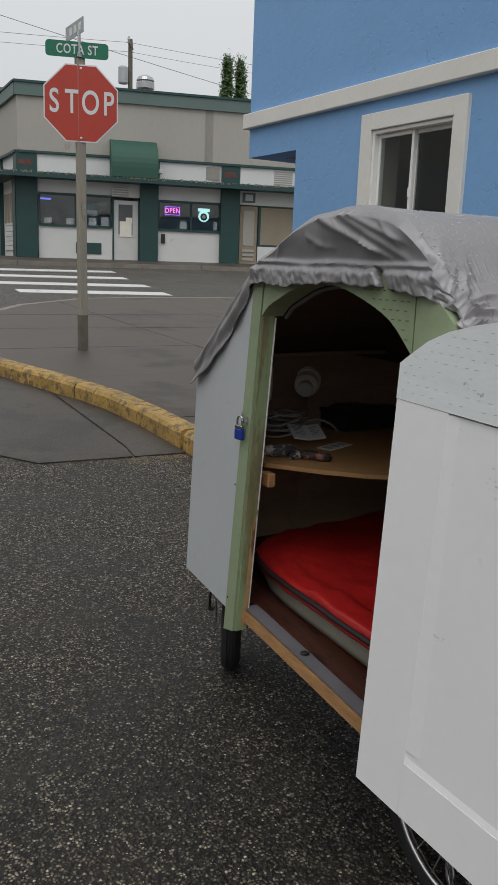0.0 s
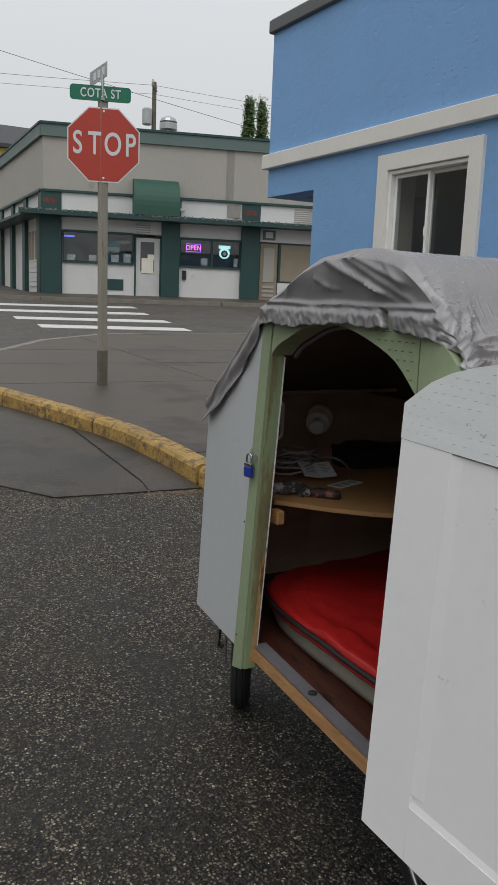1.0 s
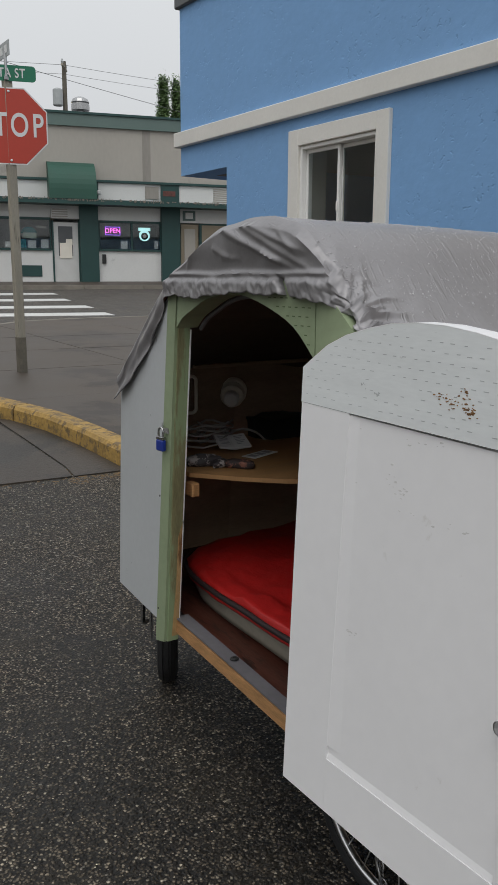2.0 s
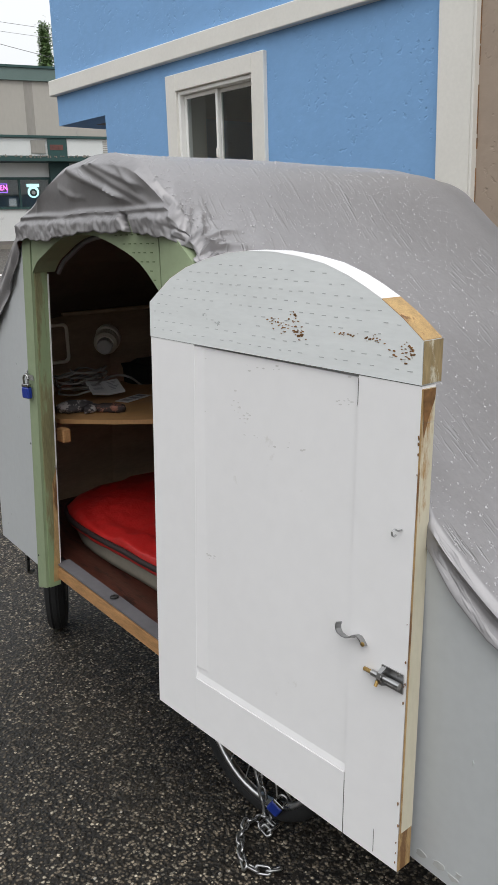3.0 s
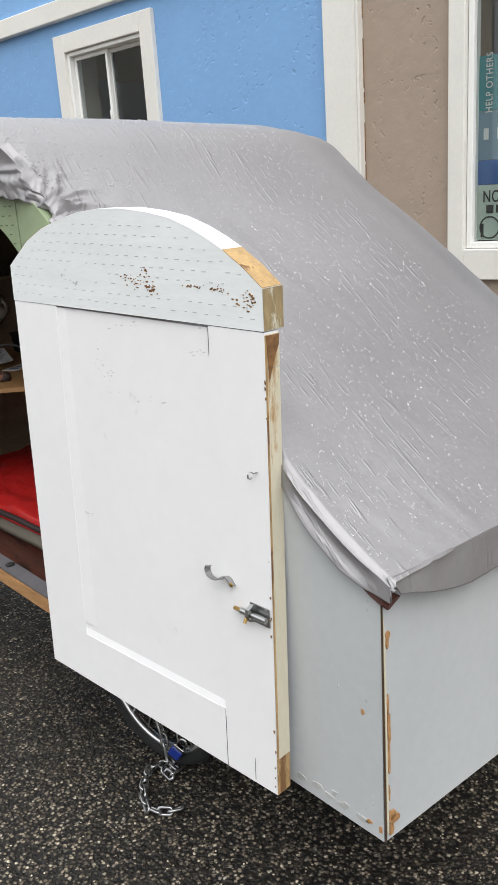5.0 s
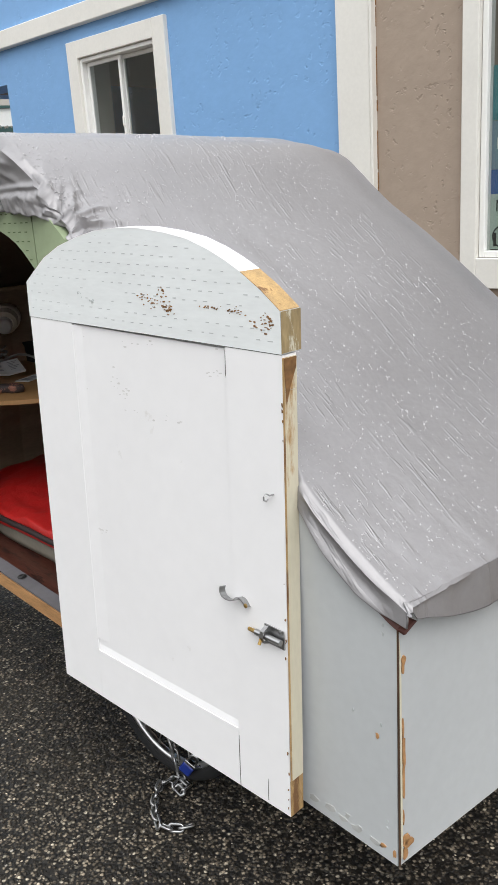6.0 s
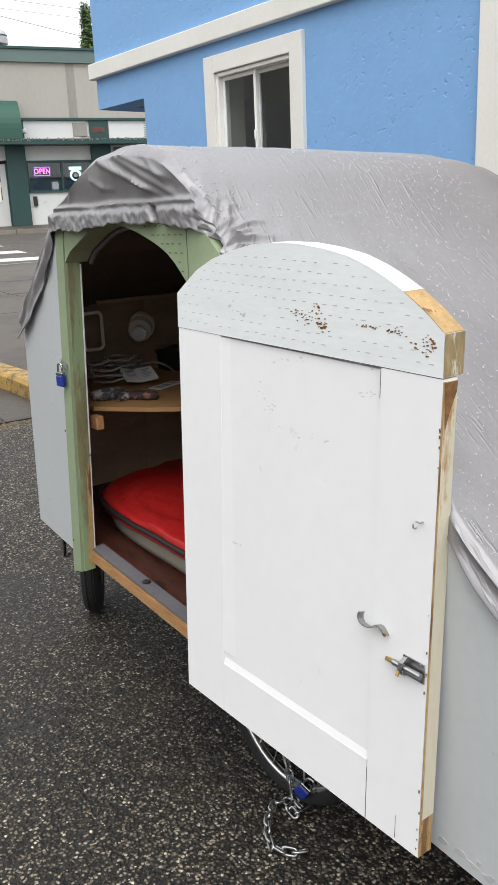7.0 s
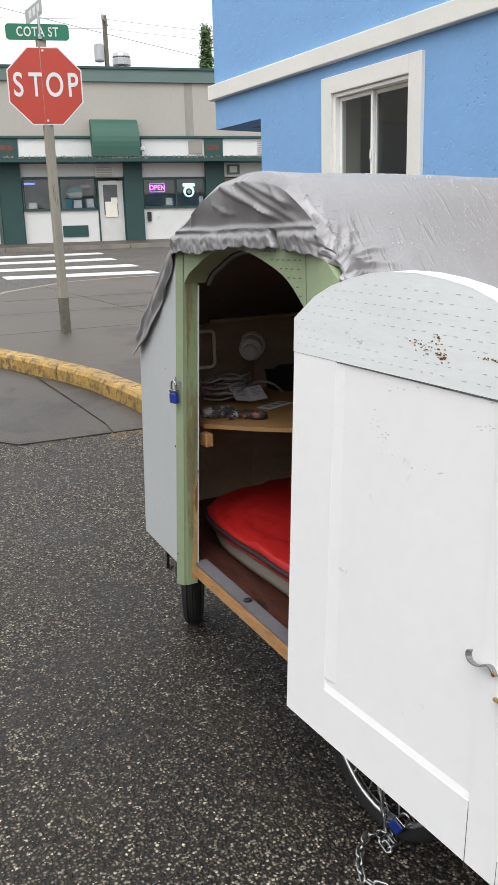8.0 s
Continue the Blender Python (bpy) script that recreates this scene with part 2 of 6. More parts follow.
M = {
    "road": asphalt("road_asphalt", ((0.015, 0.0118, 0.008), (0.126, 0.101, 0.072), (0.245, 0.205, 0.152), (0.46, 0.41, 0.32)), 0.0086, 0.46, 0.08, (0.048, 0.037, 0.022)),
    "far_road": asphalt("street_asphalt", ((0.10, 0.088, 0.074), (0.125, 0.112, 0.096), (0.15, 0.135, 0.116), (0.19, 0.175, 0.15)), 0.018, 0.55, 0.05, (0.095, 0.085, 0.072), (0.8, 1.2), 0.1),
    "patch": mat("concrete_patch", (0.045, 0.035, 0.026), 0.5, 0.4, 1.5, 60, 0.7, 0.005, worn=(0.022, 0.019, 0.015), wear=0.20, wear_scale=2.5),
    "walk": mat("pavement_concrete", (0.073, 0.057, 0.043), 0.55, 0.3, 0.8, 70, 0.3, 0.002, worn=(0.046, 0.035, 0.027), wear=0.15, wear_scale=0.7, rvar=0.16),
    "joint": mat("joint_dirt", (0.03, 0.028, 0.024), 0.8, 0.2),
    "kerb": mat("kerb_yellow_paint", (0.36, 0.225, 0.062), 0.65, 0.45, 7, 40, 0.8, 0.006, worn=(0.155, 0.105, 0.05), wear=0.185, wear_scale=13),
    "kerb_raw": mat("kerb_concrete", (0.2, 0.18, 0.15), 0.7, 0.25, 4, 60, 0.4),
    "leaf": mat("dry_leaves", (0.17, 0.105, 0.045), 0.7, 0.4, 30, 90, 0.2),
    "line": mat("road_marking_paint", (0.62, 0.62, 0.6), 0.6, 0.1, 2, 30, 0.2, worn=(0.3, 0.3, 0.29), wear=0.1, wear_scale=3),
    "tarp": mat("silver_grey_tarp", (0.295, 0.286, 0.293), 0.45, 0.08, 3, 95, 0.30, 0.0016, rvar=0.08, metal=0.42, spec=0.55),
    "drop": mat("wet_drop", (0.42, 0.41, 0.42), 0.10, 0.05, bump=0, rvar=0.03, metal=0.1),
    "dirt": mat("grey_dirt_smear", (0.46, 0.465, 0.455), 0.7, 0.15, 30, 90, 0.1),
    "tarp_under": mat("red_brown_tarp_underside", (0.07, 0.022, 0.016), 0.6, 0.2),
    "blue": mat("blue_stucco", (0.20, 0.385, 0.665), 0.75, 0.05, 0.9, 15, 0.35, 0.010),
    "brown": mat("brown_stucco", (0.36, 0.285, 0.225), 0.8, 0.07, 1.2, 14, 0.4, 0.012, worn=(0.31, 0.24, 0.19), wear=0.06, wear_scale=4),
    "trim": mat("cream_trim_paint", (0.76, 0.74, 0.69), 0.5, 0.05, 3, 50, 0.1, worn=(0.55, 0.53, 0.48), wear=0.03, wear_scale=3),
    "vinyl": mat("white_vinyl", (0.86, 0.855, 0.83), 0.35, 0.03, 3, 50, 0.03),
    "coping": mat("dark_metal_coping", (0.10, 0.105, 0.11), 0.5, 0.1),
    "glass": glass("window_glass", (0.78, 0.83, 0.82)),
    "room": mat("dim_room_wall", (0.30, 0.28, 0.26), 0.9, 0.1),
    "white": mat("white_door_paint", (0.86, 0.852, 0.858), 0.42, 0.025, 2.2, 30, 0.05, 0.001, worn=(0.64, 0.62, 0.59), wear=0.06, wear_scale=4, rvar=0.08),
    "palegreen": mat("pale_grey_green_paint", (0.76, 0.785, 0.785), 0.5, 0.05, 5, 40, 0.12, 0.001, streak=(1, 1, 5), worn=(0.52, 0.53, 0.52), wear=0.04, wear_scale=20),
    "grey": mat("grey_panel_paint", (0.525, 0.545, 0.555), 0.4, 0.05, 2, 50, 0.05, 0.001),
    "green": mat("sage_green_paint", (0.275, 0.335, 0.205), 0.5, 0.1, 6, 50, 0.15, 0.001, worn=(0.20, 0.24, 0.12), wear=0.08, wear_scale=7),
    "rawgreen": mat("weathered_green_wood", (0.24, 0.23, 0.12), 0.6, 0.3, 6, 60, 0.3, 0.001, streak=(6, 6, 0.7), worn=(0.28, 0.36, 0.20), wear=0.2, wear_scale=3),
    "wood": mat("bare_orange_wood", (0.42, 0.225, 0.095), 0.55, 0.32, 14, 70, 0.2, 0.001, streak=(5, 1, 5)),
    "ply": mat("plywood_shelf", (0.37, 0.205, 0.085), 0.5, 0.15, 5, 50, 0.1, 0.001, streak=(1, 5, 1)),
    "wood_up": mat("bare_wood_edge", (0.46, 0.30, 0.13), 0.6, 0.35, 8, 60, 0.3, 0.001, streak=(6, 6, 1), worn=(0.20, 0.10, 0.04), wear=0.17, wear_scale=4),
    "cream_edge": mat("yellowed_white_paint", (0.66, 0.61, 0.47), 0.5, 0.08, 6, 60, 0.15, 0.001, streak=(3, 3, 0.8), worn=(0.42, 0.25, 0.10), wear=0.12, wear_scale=3),
    "end_grain": mat("weathered_end_grain", (0.30, 0.225, 0.115), 0.75, 0.4, 12, 70, 0.5, 0.002, streak=(3, 3, 0.8), worn=(0.62, 0.58, 0.46), wear=0.13, wear_scale=14),
    "rot": mat("bare_rotten_wood", (0.22, 0.11, 0.04), 0.85, 0.5, 40, 90, 0.6, 0.003),
    "scuff": mat("grey_scuff", (0.66, 0.65, 0.64), 0.7, 0.15),
    "incision": mat("incised_slot", (0.46, 0.48, 0.48), 0.8, 0.2),
    "incision_g": mat("incised_slot_green", (0.10, 0.14, 0.06), 0.8, 0.2),
    "seam": mat("dark_open_seam", (0.055, 0.030, 0.015), 0.85, 0.4, 20, 80, 0.3, 0.001, streak=(1, 1, 0.3), worn=(0.20, 0.11, 0.04), wear=0.10, wear_scale=30),
    "gap": mat("dark_gap", (0.05, 0.048, 0.045), 0.9, 0.2),
    # roof lining set much darker than the plywood lining of the walls
    "roof_in": mat("dark_roof_lining", (0.10, 0.078, 0.062), 0.7, 0.2, 4, 40, 0.1, 0.001),
    "inner": mat("brown_plywood_lining", (0.36, 0.27, 0.19), 0.65, 0.2, 4, 40, 0.1, 0.001, streak=(1, 1, 4)),
    "floor_in": mat("dark_red_vinyl_floor", (0.065, 0.022, 0.015), 0.3, 0.5, 3, 30, 0.3, 0.002, streak=(4, 1, 1), worn=(0.02, 0.010, 0.008), wear=0.16, wear_scale=8),
    "vinyl_grey": mat("grey_rubber_edge", (0.14, 0.135, 0.145), 0.5, 0.15, 9, 60, 0.2, 0.001),
    "red": mat("red_nylon", (0.40, 0.014, 0.013), 0.42, 0.12, 5, 20, 0.6, 0.008),
    "dark_red": mat("dark_trim", (0.02, 0.012, 0.012), 0.6, 0.2),
    "foam": mat("grey_foam", (0.23, 0.21, 0.17), 0.85, 0.12, 9, 70, 0.2, 0.001),
    "rubber": mat("black_rubber", (0.010, 0.010, 0.0105), 0.88, 0.2, 20, 80, 0.2, 0.001),
    "steel": mat("galvanised_steel", (0.40, 0.40, 0.40), 0.28, 0.15, 12, 60, 0.1, 0.001, metal=1.0),
    "rim": mat("aluminium_rim", (0.74, 0.74, 0.74), 0.3, 0.1, 12, 60, 0.05, metal=1.0),
    "brass": mat("brass", (0.5, 0.33, 0.12), 0.4, 0.2, metal=1.0),
    "blue_plastic": mat("blue_lock_shell", (0.012, 0.035, 0.26), 0.4, 0.1),
    "paper": mat("paper", (0.72, 0.72, 0.72), 0.7, 0.05),
    "print": mat("printed_bars", (0.34, 0.34, 0.37), 0.7, 0.1),
    "cable": mat("pale_cable", (0.38, 0.37, 0.36), 0.5, 0.1),
    "black": mat("black_plastic", (0.02, 0.02, 0.02), 0.45, 0.2),
    "case": mat("patterned_cloth", (0.30, 0.12, 0.08), 0.6, 0.4, 30, 90, 0.2, worn=(0.03, 0.02, 0.02), wear=0.24, wear_scale=42),
    "case2": mat("patterned_dark_cloth", (0.045, 0.04, 0.045), 0.6, 0.3, 30, 90, 0.2, worn=(0.40, 0.37, 0.36), wear=0.19, wear_scale=38),
    "pvc": mat("white_pvc", (0.88, 0.83, 0.72), 0.45, 0.06),
    "sign_red": mat("sign_red", (0.46, 0.045, 0.024), 0.45, 0.06, 3, 40, 0.03),
    "sign_white": mat("sign_white", (0.70, 0.70, 0.69), 0.45, 0.05),
    "sign_green": mat("sign_green", (0.008, 0.16, 0.085), 0.45, 0.08),
    "sign_grey": mat("sign_back_aluminium", (0.42, 0.44, 0.44), 0.5, 0.1, metal=0.4),
    "post": mat("weathered_post_wood", (0.30, 0.275, 0.22), 0.8, 0.2, 4, 50, 0.4, 0.003, streak=(5, 5, 0.5), worn=(0.16, 0.14, 0.11), wear=0.14, wear_scale=4),
    "post_foot": mat("dark_damp_wood", (0.13, 0.115, 0.088), 0.7, 0.3, 8, 50, 0.3),
    "f_grey": mat("taupe_facade_panel", (0.40, 0.375, 0.335), 0.7, 0.06, 0.6, 12, 0.1, 0.003, worn=(0.29, 0.27, 0.245), wear=0.06, wear_scale=0.8, streak=(1, 1, 0.35)),
    "stain": mat("stained_taupe", (0.30, 0.28, 0.25), 0.75, 0.12, 1.5, 12, 0.1, streak=(1, 1, 0.3)),
    "f_white": mat("white_facade_panel", (0.70, 0.70, 0.68), 0.6, 0.05, 1, 20, 0.05, worn=(0.55, 0.55, 0.53), wear=0.06, wear_scale=2),
    "f_green": mat("dark_green_facade", (0.017, 0.060, 0.055), 0.5, 0.15, 2, 30, 0.1),
    "f_trim": mat("grey_green_cornice", (0.115, 0.17, 0.155), 0.55, 0.08, 1, 20, 0.05),
    "f_awning": mat("green_awning_cloth", (0.022, 0.085, 0.06), 0.6, 0.12, 1, 20, 0.1),
    "f_dim": mat("shop_interior", (0.45, 0.45, 0.44), 0.9, 0.3, 2),
    "f_glass": glass("shop_glass", (0.8, 0.84, 0.84)),
    "f_door": mat("pale_shop_door", (0.62, 0.62, 0.60), 0.5, 0.06),
    "f_tan": mat("tan_blind", (0.30, 0.25, 0.18), 0.7, 0.1),
    "dull_red": mat("faded_red_letters", (0.13, 0.045, 0.035), 0.6, 0.4, 8, 20, 0.0),
    "yellow": mat("yellow_wall", (0.62, 0.50, 0.10), 0.7, 0.08),
    "roofgrey": mat("dark_shingle_roof", (0.07, 0.07, 0.075), 0.8, 0.15),
    "wire": mat("black_wire", (0.12, 0.12, 0.125), 0.6, 0.1),
    "leaves": mat("poplar_leaves", (0.085, 0.15, 0.045), 0.6, 0.35, 2, 10, 0.0),
    "bark": mat("grey_bark", (0.10, 0.085, 0.07), 0.9, 0.2),
    "teal": mat("teal_poster", (0.03, 0.22, 0.25), 0.5, 0.1),
    "poster_blue": mat("blue_poster", (0.03, 0.12, 0.36), 0.5, 0.1),
    "poster_slate": mat("slate_poster", (0.16, 0.25, 0.33), 0.5, 0.06),
    "poster_pale": mat("pale_green_poster", (0.48, 0.56, 0.50), 0.5, 0.06),
    "neon_pink": mat("pink_neon", (1.0, 0.15, 0.75), 0.4, 0.0, bump=0, emit=2.2),
    "neon_violet": mat("violet_neon", (0.35, 0.12, 1.0), 0.4, 0.0, bump=0, emit=1.6),
    "neon_teal": mat("pale_teal_neon", (0.55, 0.95, 0.95), 0.4, 0.0, bump=0, emit=1.0),
    "neon_blue": mat("blue_neon", (0.15, 0.2, 1.0), 0.4, 0.0, bump=0, emit=1.2),
}

mixed_stone = mat("mixed_stones", (0.2, 0.185, 0.16), 0.5, 0.2, 30, 90, 0.2, 0.001)
mn, ml = mixed_stone.node_tree.nodes, mixed_stone.node_tree.links
geo = mn.new("ShaderNodeNewGeometry")
tones = mn.new("ShaderNodeValToRGB")
tones.color_ramp.elements[0].color, tones.color_ramp.elements[1].color = (0.05, 0.046, 0.04, 1), (0.34, 0.315, 0.27, 1)
mid = tones.color_ramp.elements.new(0.6)
mid.color = (0.15, 0.135, 0.11, 1)
ml.new(geo.outputs["Random Per Island"], tones.inputs["Fac"])
ml.new(tones.outputs["Color"], mn["Principled BSDF"].inputs["Base Color"])
M["stones_mixed"] = mixed_stone

# trowelled stucco: flat, with scattered gouges
for key in ("blue", "brown"):
    sn, sl = M[key].node_tree.nodes, M[key].node_tree.links
    bump_node = next(n for n in sn if n.type == "BUMP")
    tc = next(n for n in sn if n.type == "TEX_COORD")
    gouges, patches = sn.new("ShaderNodeTexNoise"), sn.new("ShaderNodeTexNoise")
    gouges.inputs["Scale"].default_value, gouges.inputs["Detail"].default_value = 26, 3
    patches.inputs["Scale"].default_value, patches.inputs["Detail"].default_value = 3.2, 3
    cut, where2, joined = sn.new("ShaderNodeMapRange"), sn.new("ShaderNodeMapRange"), sn.new("ShaderNodeMath")
    cut.inputs["From Min"].default_value, cut.inputs["From Max"].default_value = 0.60, 0.66
    where2.inputs["From Min"].default_value, where2.inputs["From Max"].default_value = 0.46, 0.58
    joined.operation = "MULTIPLY"
    for n in (gouges, patches):
        sl.new(tc.outputs["Object"], n.inputs["Vector"])
    sl.new(gouges.outputs["Fac"], cut.inputs["Value"])
    sl.new(patches.outputs["Fac"], where2.inputs["Value"])
    sl.new(cut.outputs[0], joined.inputs[0])
    sl.new(where2.outputs[0], joined.inputs[1])
    second = sn.new("ShaderNodeBump")
    second.invert = True
    second.inputs["Strength"].default_value, second.inputs["Distance"].default_value = 0.7, 0.006
    sl.new(joined.outputs[0], second.inputs["Height"])
    sl.new(bump_node.outputs[0], second.inputs["Normal"])
    sl.new(second.outputs[0], sn["Principled BSDF"].inputs["Normal"])

# tarp: fine short wrinkles running down the slope
sn, sl = M["tarp"].node_tree.nodes, M["tarp"].node_tree.links
bump_node = next(n for n in sn if n.type == "BUMP")
tc = next(n for n in sn if n.type == "TEX_COORD")
lay = sn.new("ShaderNodeMapping")
lay.vector_type = "TEXTURE"
lay.inputs["Rotation"].default_value = (0, 0, radians(-9))
lay.inputs["Scale"].default_value = (0.010, 0.080, 0.080)
streaks, patches = sn.new("ShaderNodeTexNoise"), sn.new("ShaderNodeTexNoise")
streaks.inputs["Scale"].default_value, streaks.inputs["Detail"].default_value = 1.0, 2
patches.inputs["Scale"].default_value, patches.inputs["Detail"].default_value = 5.5, 2
cut, where2, joined = sn.new("ShaderNodeMapRange"), sn.new("ShaderNodeMapRange"), sn.new("ShaderNodeMath")
cut.inputs["From Min"].default_value, cut.inputs["From Max"].default_value = 0.58, 0.74
where2.inputs["From Min"].default_value, where2.inputs["From Max"].default_value, where2.inputs["To Min"].default_value = 0.47, 0.62, 0.04
joined.operation = "MULTIPLY"
sl.new(tc.outputs["Object"], lay.inputs["Vector"])
sl.new(lay.outputs[0], streaks.inputs["Vector"])
sl.new(tc.outputs["Object"], patches.inputs["Vector"])
sl.new(streaks.outputs["Fac"], cut.inputs["Value"])
sl.new(patches.outputs["Fac"], where2.inputs["Value"])
sl.new(cut.outputs[0], joined.inputs[0])
sl.new(where2.outputs[0], joined.inputs[1])
second = sn.new("ShaderNodeBump")
second.inputs["Strength"].default_value, second.inputs["Distance"].default_value = 0.55, 0.003
sl.new(joined.outputs[0], second.inputs["Height"])
sl.new(bump_node.outputs[0], second.inputs["Normal"])
sl.new(second.outputs[0], sn["Principled BSDF"].inputs["Normal"])

# ---- mesh helpers ----
def thing(name, at, label, category, group="", kind=""):
    ob = new(name)
    ob.empty_display_size = 0.1
    ob.matrix_basis = Matrix.Translation(at)
    return tagged(ob, label, category, group, kind)


def finish(bm, name, material, smooth=False):
    me = bpy.data.meshes.new(name)
    bmesh.ops.recalc_face_normals(bm, faces=bm.faces)
    if smooth:
        for f in bm.faces:
            f.smooth = True
    bm.to_mesh(me)
    bm.free()
    me.materials.append(material)
    return me


def part(name, bm, material, parent=None, label="", smooth=False):
    ob = new(name, finish(bm, name, material, smooth))
    if parent:
        ob.parent = parent
        if parent.parent is None:
            ob.matrix_parent_inverse = parent.matrix_basis.inverted()
    return tagged(ob, label)


def solo(name, bm, material, label, category, group="", kind="", smooth=False):
    return tagged(part(name, bm, material, None, "", smooth), label, category, group, kind)


def box(bm, x0, x1, y0, y1, z0, z1, bevel=0.0, m=None):
    made = bmesh.ops.create_cube(bm, size=1.0, matrix=Matrix.Translation(((x0 + x1) / 2, (y0 + y1) / 2, (z0 + z1) / 2)) @ Matrix.Diagonal((abs(x1 - x0), abs(y1 - y0), abs(z1 - z0), 1)))
    vs = made["verts"]
    if bevel:
        es = list({e for v in vs for e in v.link_edges})
        vs = list({v for f in bmesh.ops.bevel(bm, geom=es, offset=bevel, segments=1, affect="EDGES")["faces"] for v in f.verts} | {v for v in vs if v.is_valid})
    if m is not None:
        bmesh.ops.transform(bm, matrix=m, verts=[v for v in vs if v.is_valid])
    return bm


def B(*a, **k):
    return box(bmesh.new(), *a, **k)


def prism(bm, pts, off):
    """A solid between the polygon pts and the same polygon moved by off (a vector, or one for each point)."""
    offs = off if isinstance(off, list) else [off] * len(pts)
    a = [bm.verts.new(p) for p in pts]
    b = [bm.verts.new(Vector(p) + Vector(o)) for p, o in zip(pts, offs)]
    n = len(pts)
    bm.faces.new(a)
    bm.faces.new(b[::-1])
    for i in range(n):
        bm.faces.new((a[i], b[i], b[(i + 1) % n], a[(i + 1) % n]))
    return bm


def plate(bm, grid, off):
    """One bent board: a grid of points and the same grid moved by off, closed at its edges."""
    off = Vector(off)
    a = [[bm.verts.new(q) for q in row] for row in grid]
    b = [[bm.verts.new(Vector(q) + off) for q in row] for row in grid]
    m, n = len(grid), len(grid[0])
    for i in range(m - 1):
        for j in range(n - 1):
            bm.faces.new((a[i][j], a[i][j + 1], a[i + 1][j + 1], a[i + 1][j]))
            bm.faces.new((b[i][j], b[i + 1][j], b[i + 1][j + 1], b[i][j + 1]))
    for i in range(m - 1):
        bm.faces.new((a[i][0], a[i + 1][0], b[i + 1][0], b[i][0]))
        bm.faces.new((a[i][-1], b[i][-1], b[i + 1][-1], a[i + 1][-1]))
    for j in range(n - 1):
        bm.faces.new((a[0][j], b[0][j], b[0][j + 1], a[0][j + 1]))
        bm.faces.new((a[-1][j], a[-1][j + 1], b[-1][j + 1], b[-1][j]))
    return bm


def tube(bm, pts, r, n=8, closed=False):
    """A round bar along pts; r: a radius, or one for each point."""
    pts = [Vector(p) for p in pts]
    rs = r if isinstance(r, (list, tuple)) else [r] * len(pts)
    rings, k = [], len(pts)
    side = None
    for i, p in enumerate(pts):
        d = (pts[(i + 1) % k] - pts[i - 1]) if closed else (pts[min(i + 1, k - 1)] - pts[max(i - 1, 0)])
        d.normalize()
        if side is None:
            side = d.orthogonal().normalized()
        side = (side - d * side.dot(d)).normalized()
        up = d.cross(side)
        rings.append([bm.verts.new(p + rs[i] * (math.cos(2 * math.pi * j / n) * side + math.sin(2 * math.pi * j / n) * up)) for j in range(n)])
    for i in range(k if closed else k - 1):
        a, b = rings[i], rings[(i + 1) % k]
        for j in range(n):
            bm.faces.new((a[j], a[(j + 1) % n], b[(j + 1) % n], b[j]))
    if not closed:
        bm.faces.new(rings[0][::-1])
        bm.faces.new(rings[-1])
    return bm


def lathe(bm, prof, at, axis, n=32):
    """Turns a profile of (radius, height) about axis through at."""
    axis = Vector(axis).normalized()
    s = axis.orthogonal().normalized()
    u = axis.cross(s)
    at = Vector(at)
    rings = [[bm.verts.new(at + axis * h + r * (math.cos(2 * math.pi * j / n) * s + math.sin(2 * math.pi * j / n) * u)) for j in range(n)] for r, h in prof]
    for a, b in zip(rings, rings[1:]):
        for j in range(n):
            bm.faces.new((a[j], a[(j + 1) % n], b[(j + 1) % n], b[j]))
    bm.faces.new(rings[0][::-1])
    bm.faces.new(rings[-1])
    return bm


def writing(name, text, size, m, material, parent, depth=0.002, squeeze=1.0, bold=0.008):
    """Raised letters in the built-in font, centred, in the x-z plane of m."""
    cu = bpy.data.curves.new(name, "FONT")
    cu.body, cu.size, cu.align_x, cu.align_y, cu.extrude, cu.offset, cu.space_character = text, size, "CENTER", "CENTER", depth, size * bold, 1.12
    tmp = bpy.data.objects.new(name, cu)
    scene.collection.objects.link(tmp)
    me = bpy.data.meshes.new_from_object(tmp)
    bpy.data.objects.remove(tmp)
    me.transform(m @ Matrix.Diagonal((squeeze, 1, 1, 1)))
    me.materials.clear()
    me.materials.append(material)
    ob = new(name, me)
    ob.parent = parent
    if parent.parent is None:
        ob.matrix_parent_inverse = parent.matrix_basis.inverted()
    return ob


def smooth(a, b, x):
    t = max(0.0, min(1.0, (x - a) / (b - a)))
    return t * t * (3 - 2 * t)


def lerp_table(table, x):
    for (x0, *v0), (x1, *v1) in zip(table, table[1:]):
        if x <= x1:
            t = max(0, (x - x0) / (x1 - x0))
            return [p + (q - p) * t for p, q in zip(v0, v1)]
    return list(table[-1][1:])


# ---- the ground: a street that climbs gently along y ----
def gz(x, y):
    return 0.04 * (y - 1.3) + 0.02 * max(0.0, min(x, 30) - 7) * smooth(14, 24, y)


def sheet(bm, xs, ys, height):
    g = [[bm.verts.new((x, y, height(x, y))) for x in xs] for y in ys]
    for j in range(len(ys) - 1):
        for i in range(len(xs) - 1):
            bm.faces.new((g[j][i], g[j][i + 1], g[j + 1][i + 1], g[j + 1][i]))
    return bm


bm = bmesh.new()
sheet(bm, [-400, -150, -60, -25, -10, -4, 0, 4, 7, 10, 15, 20, 30, 60, 150, 400], [-400, -150, -60, -20, -5, 0, 5, 10, 14, 16, 18, 20, 22, 24, 30, 45, 80, 150, 400], gz)
solo("ground", bm, M["road"], "dark damp asphalt street with pale stones", "road", kind="structure")

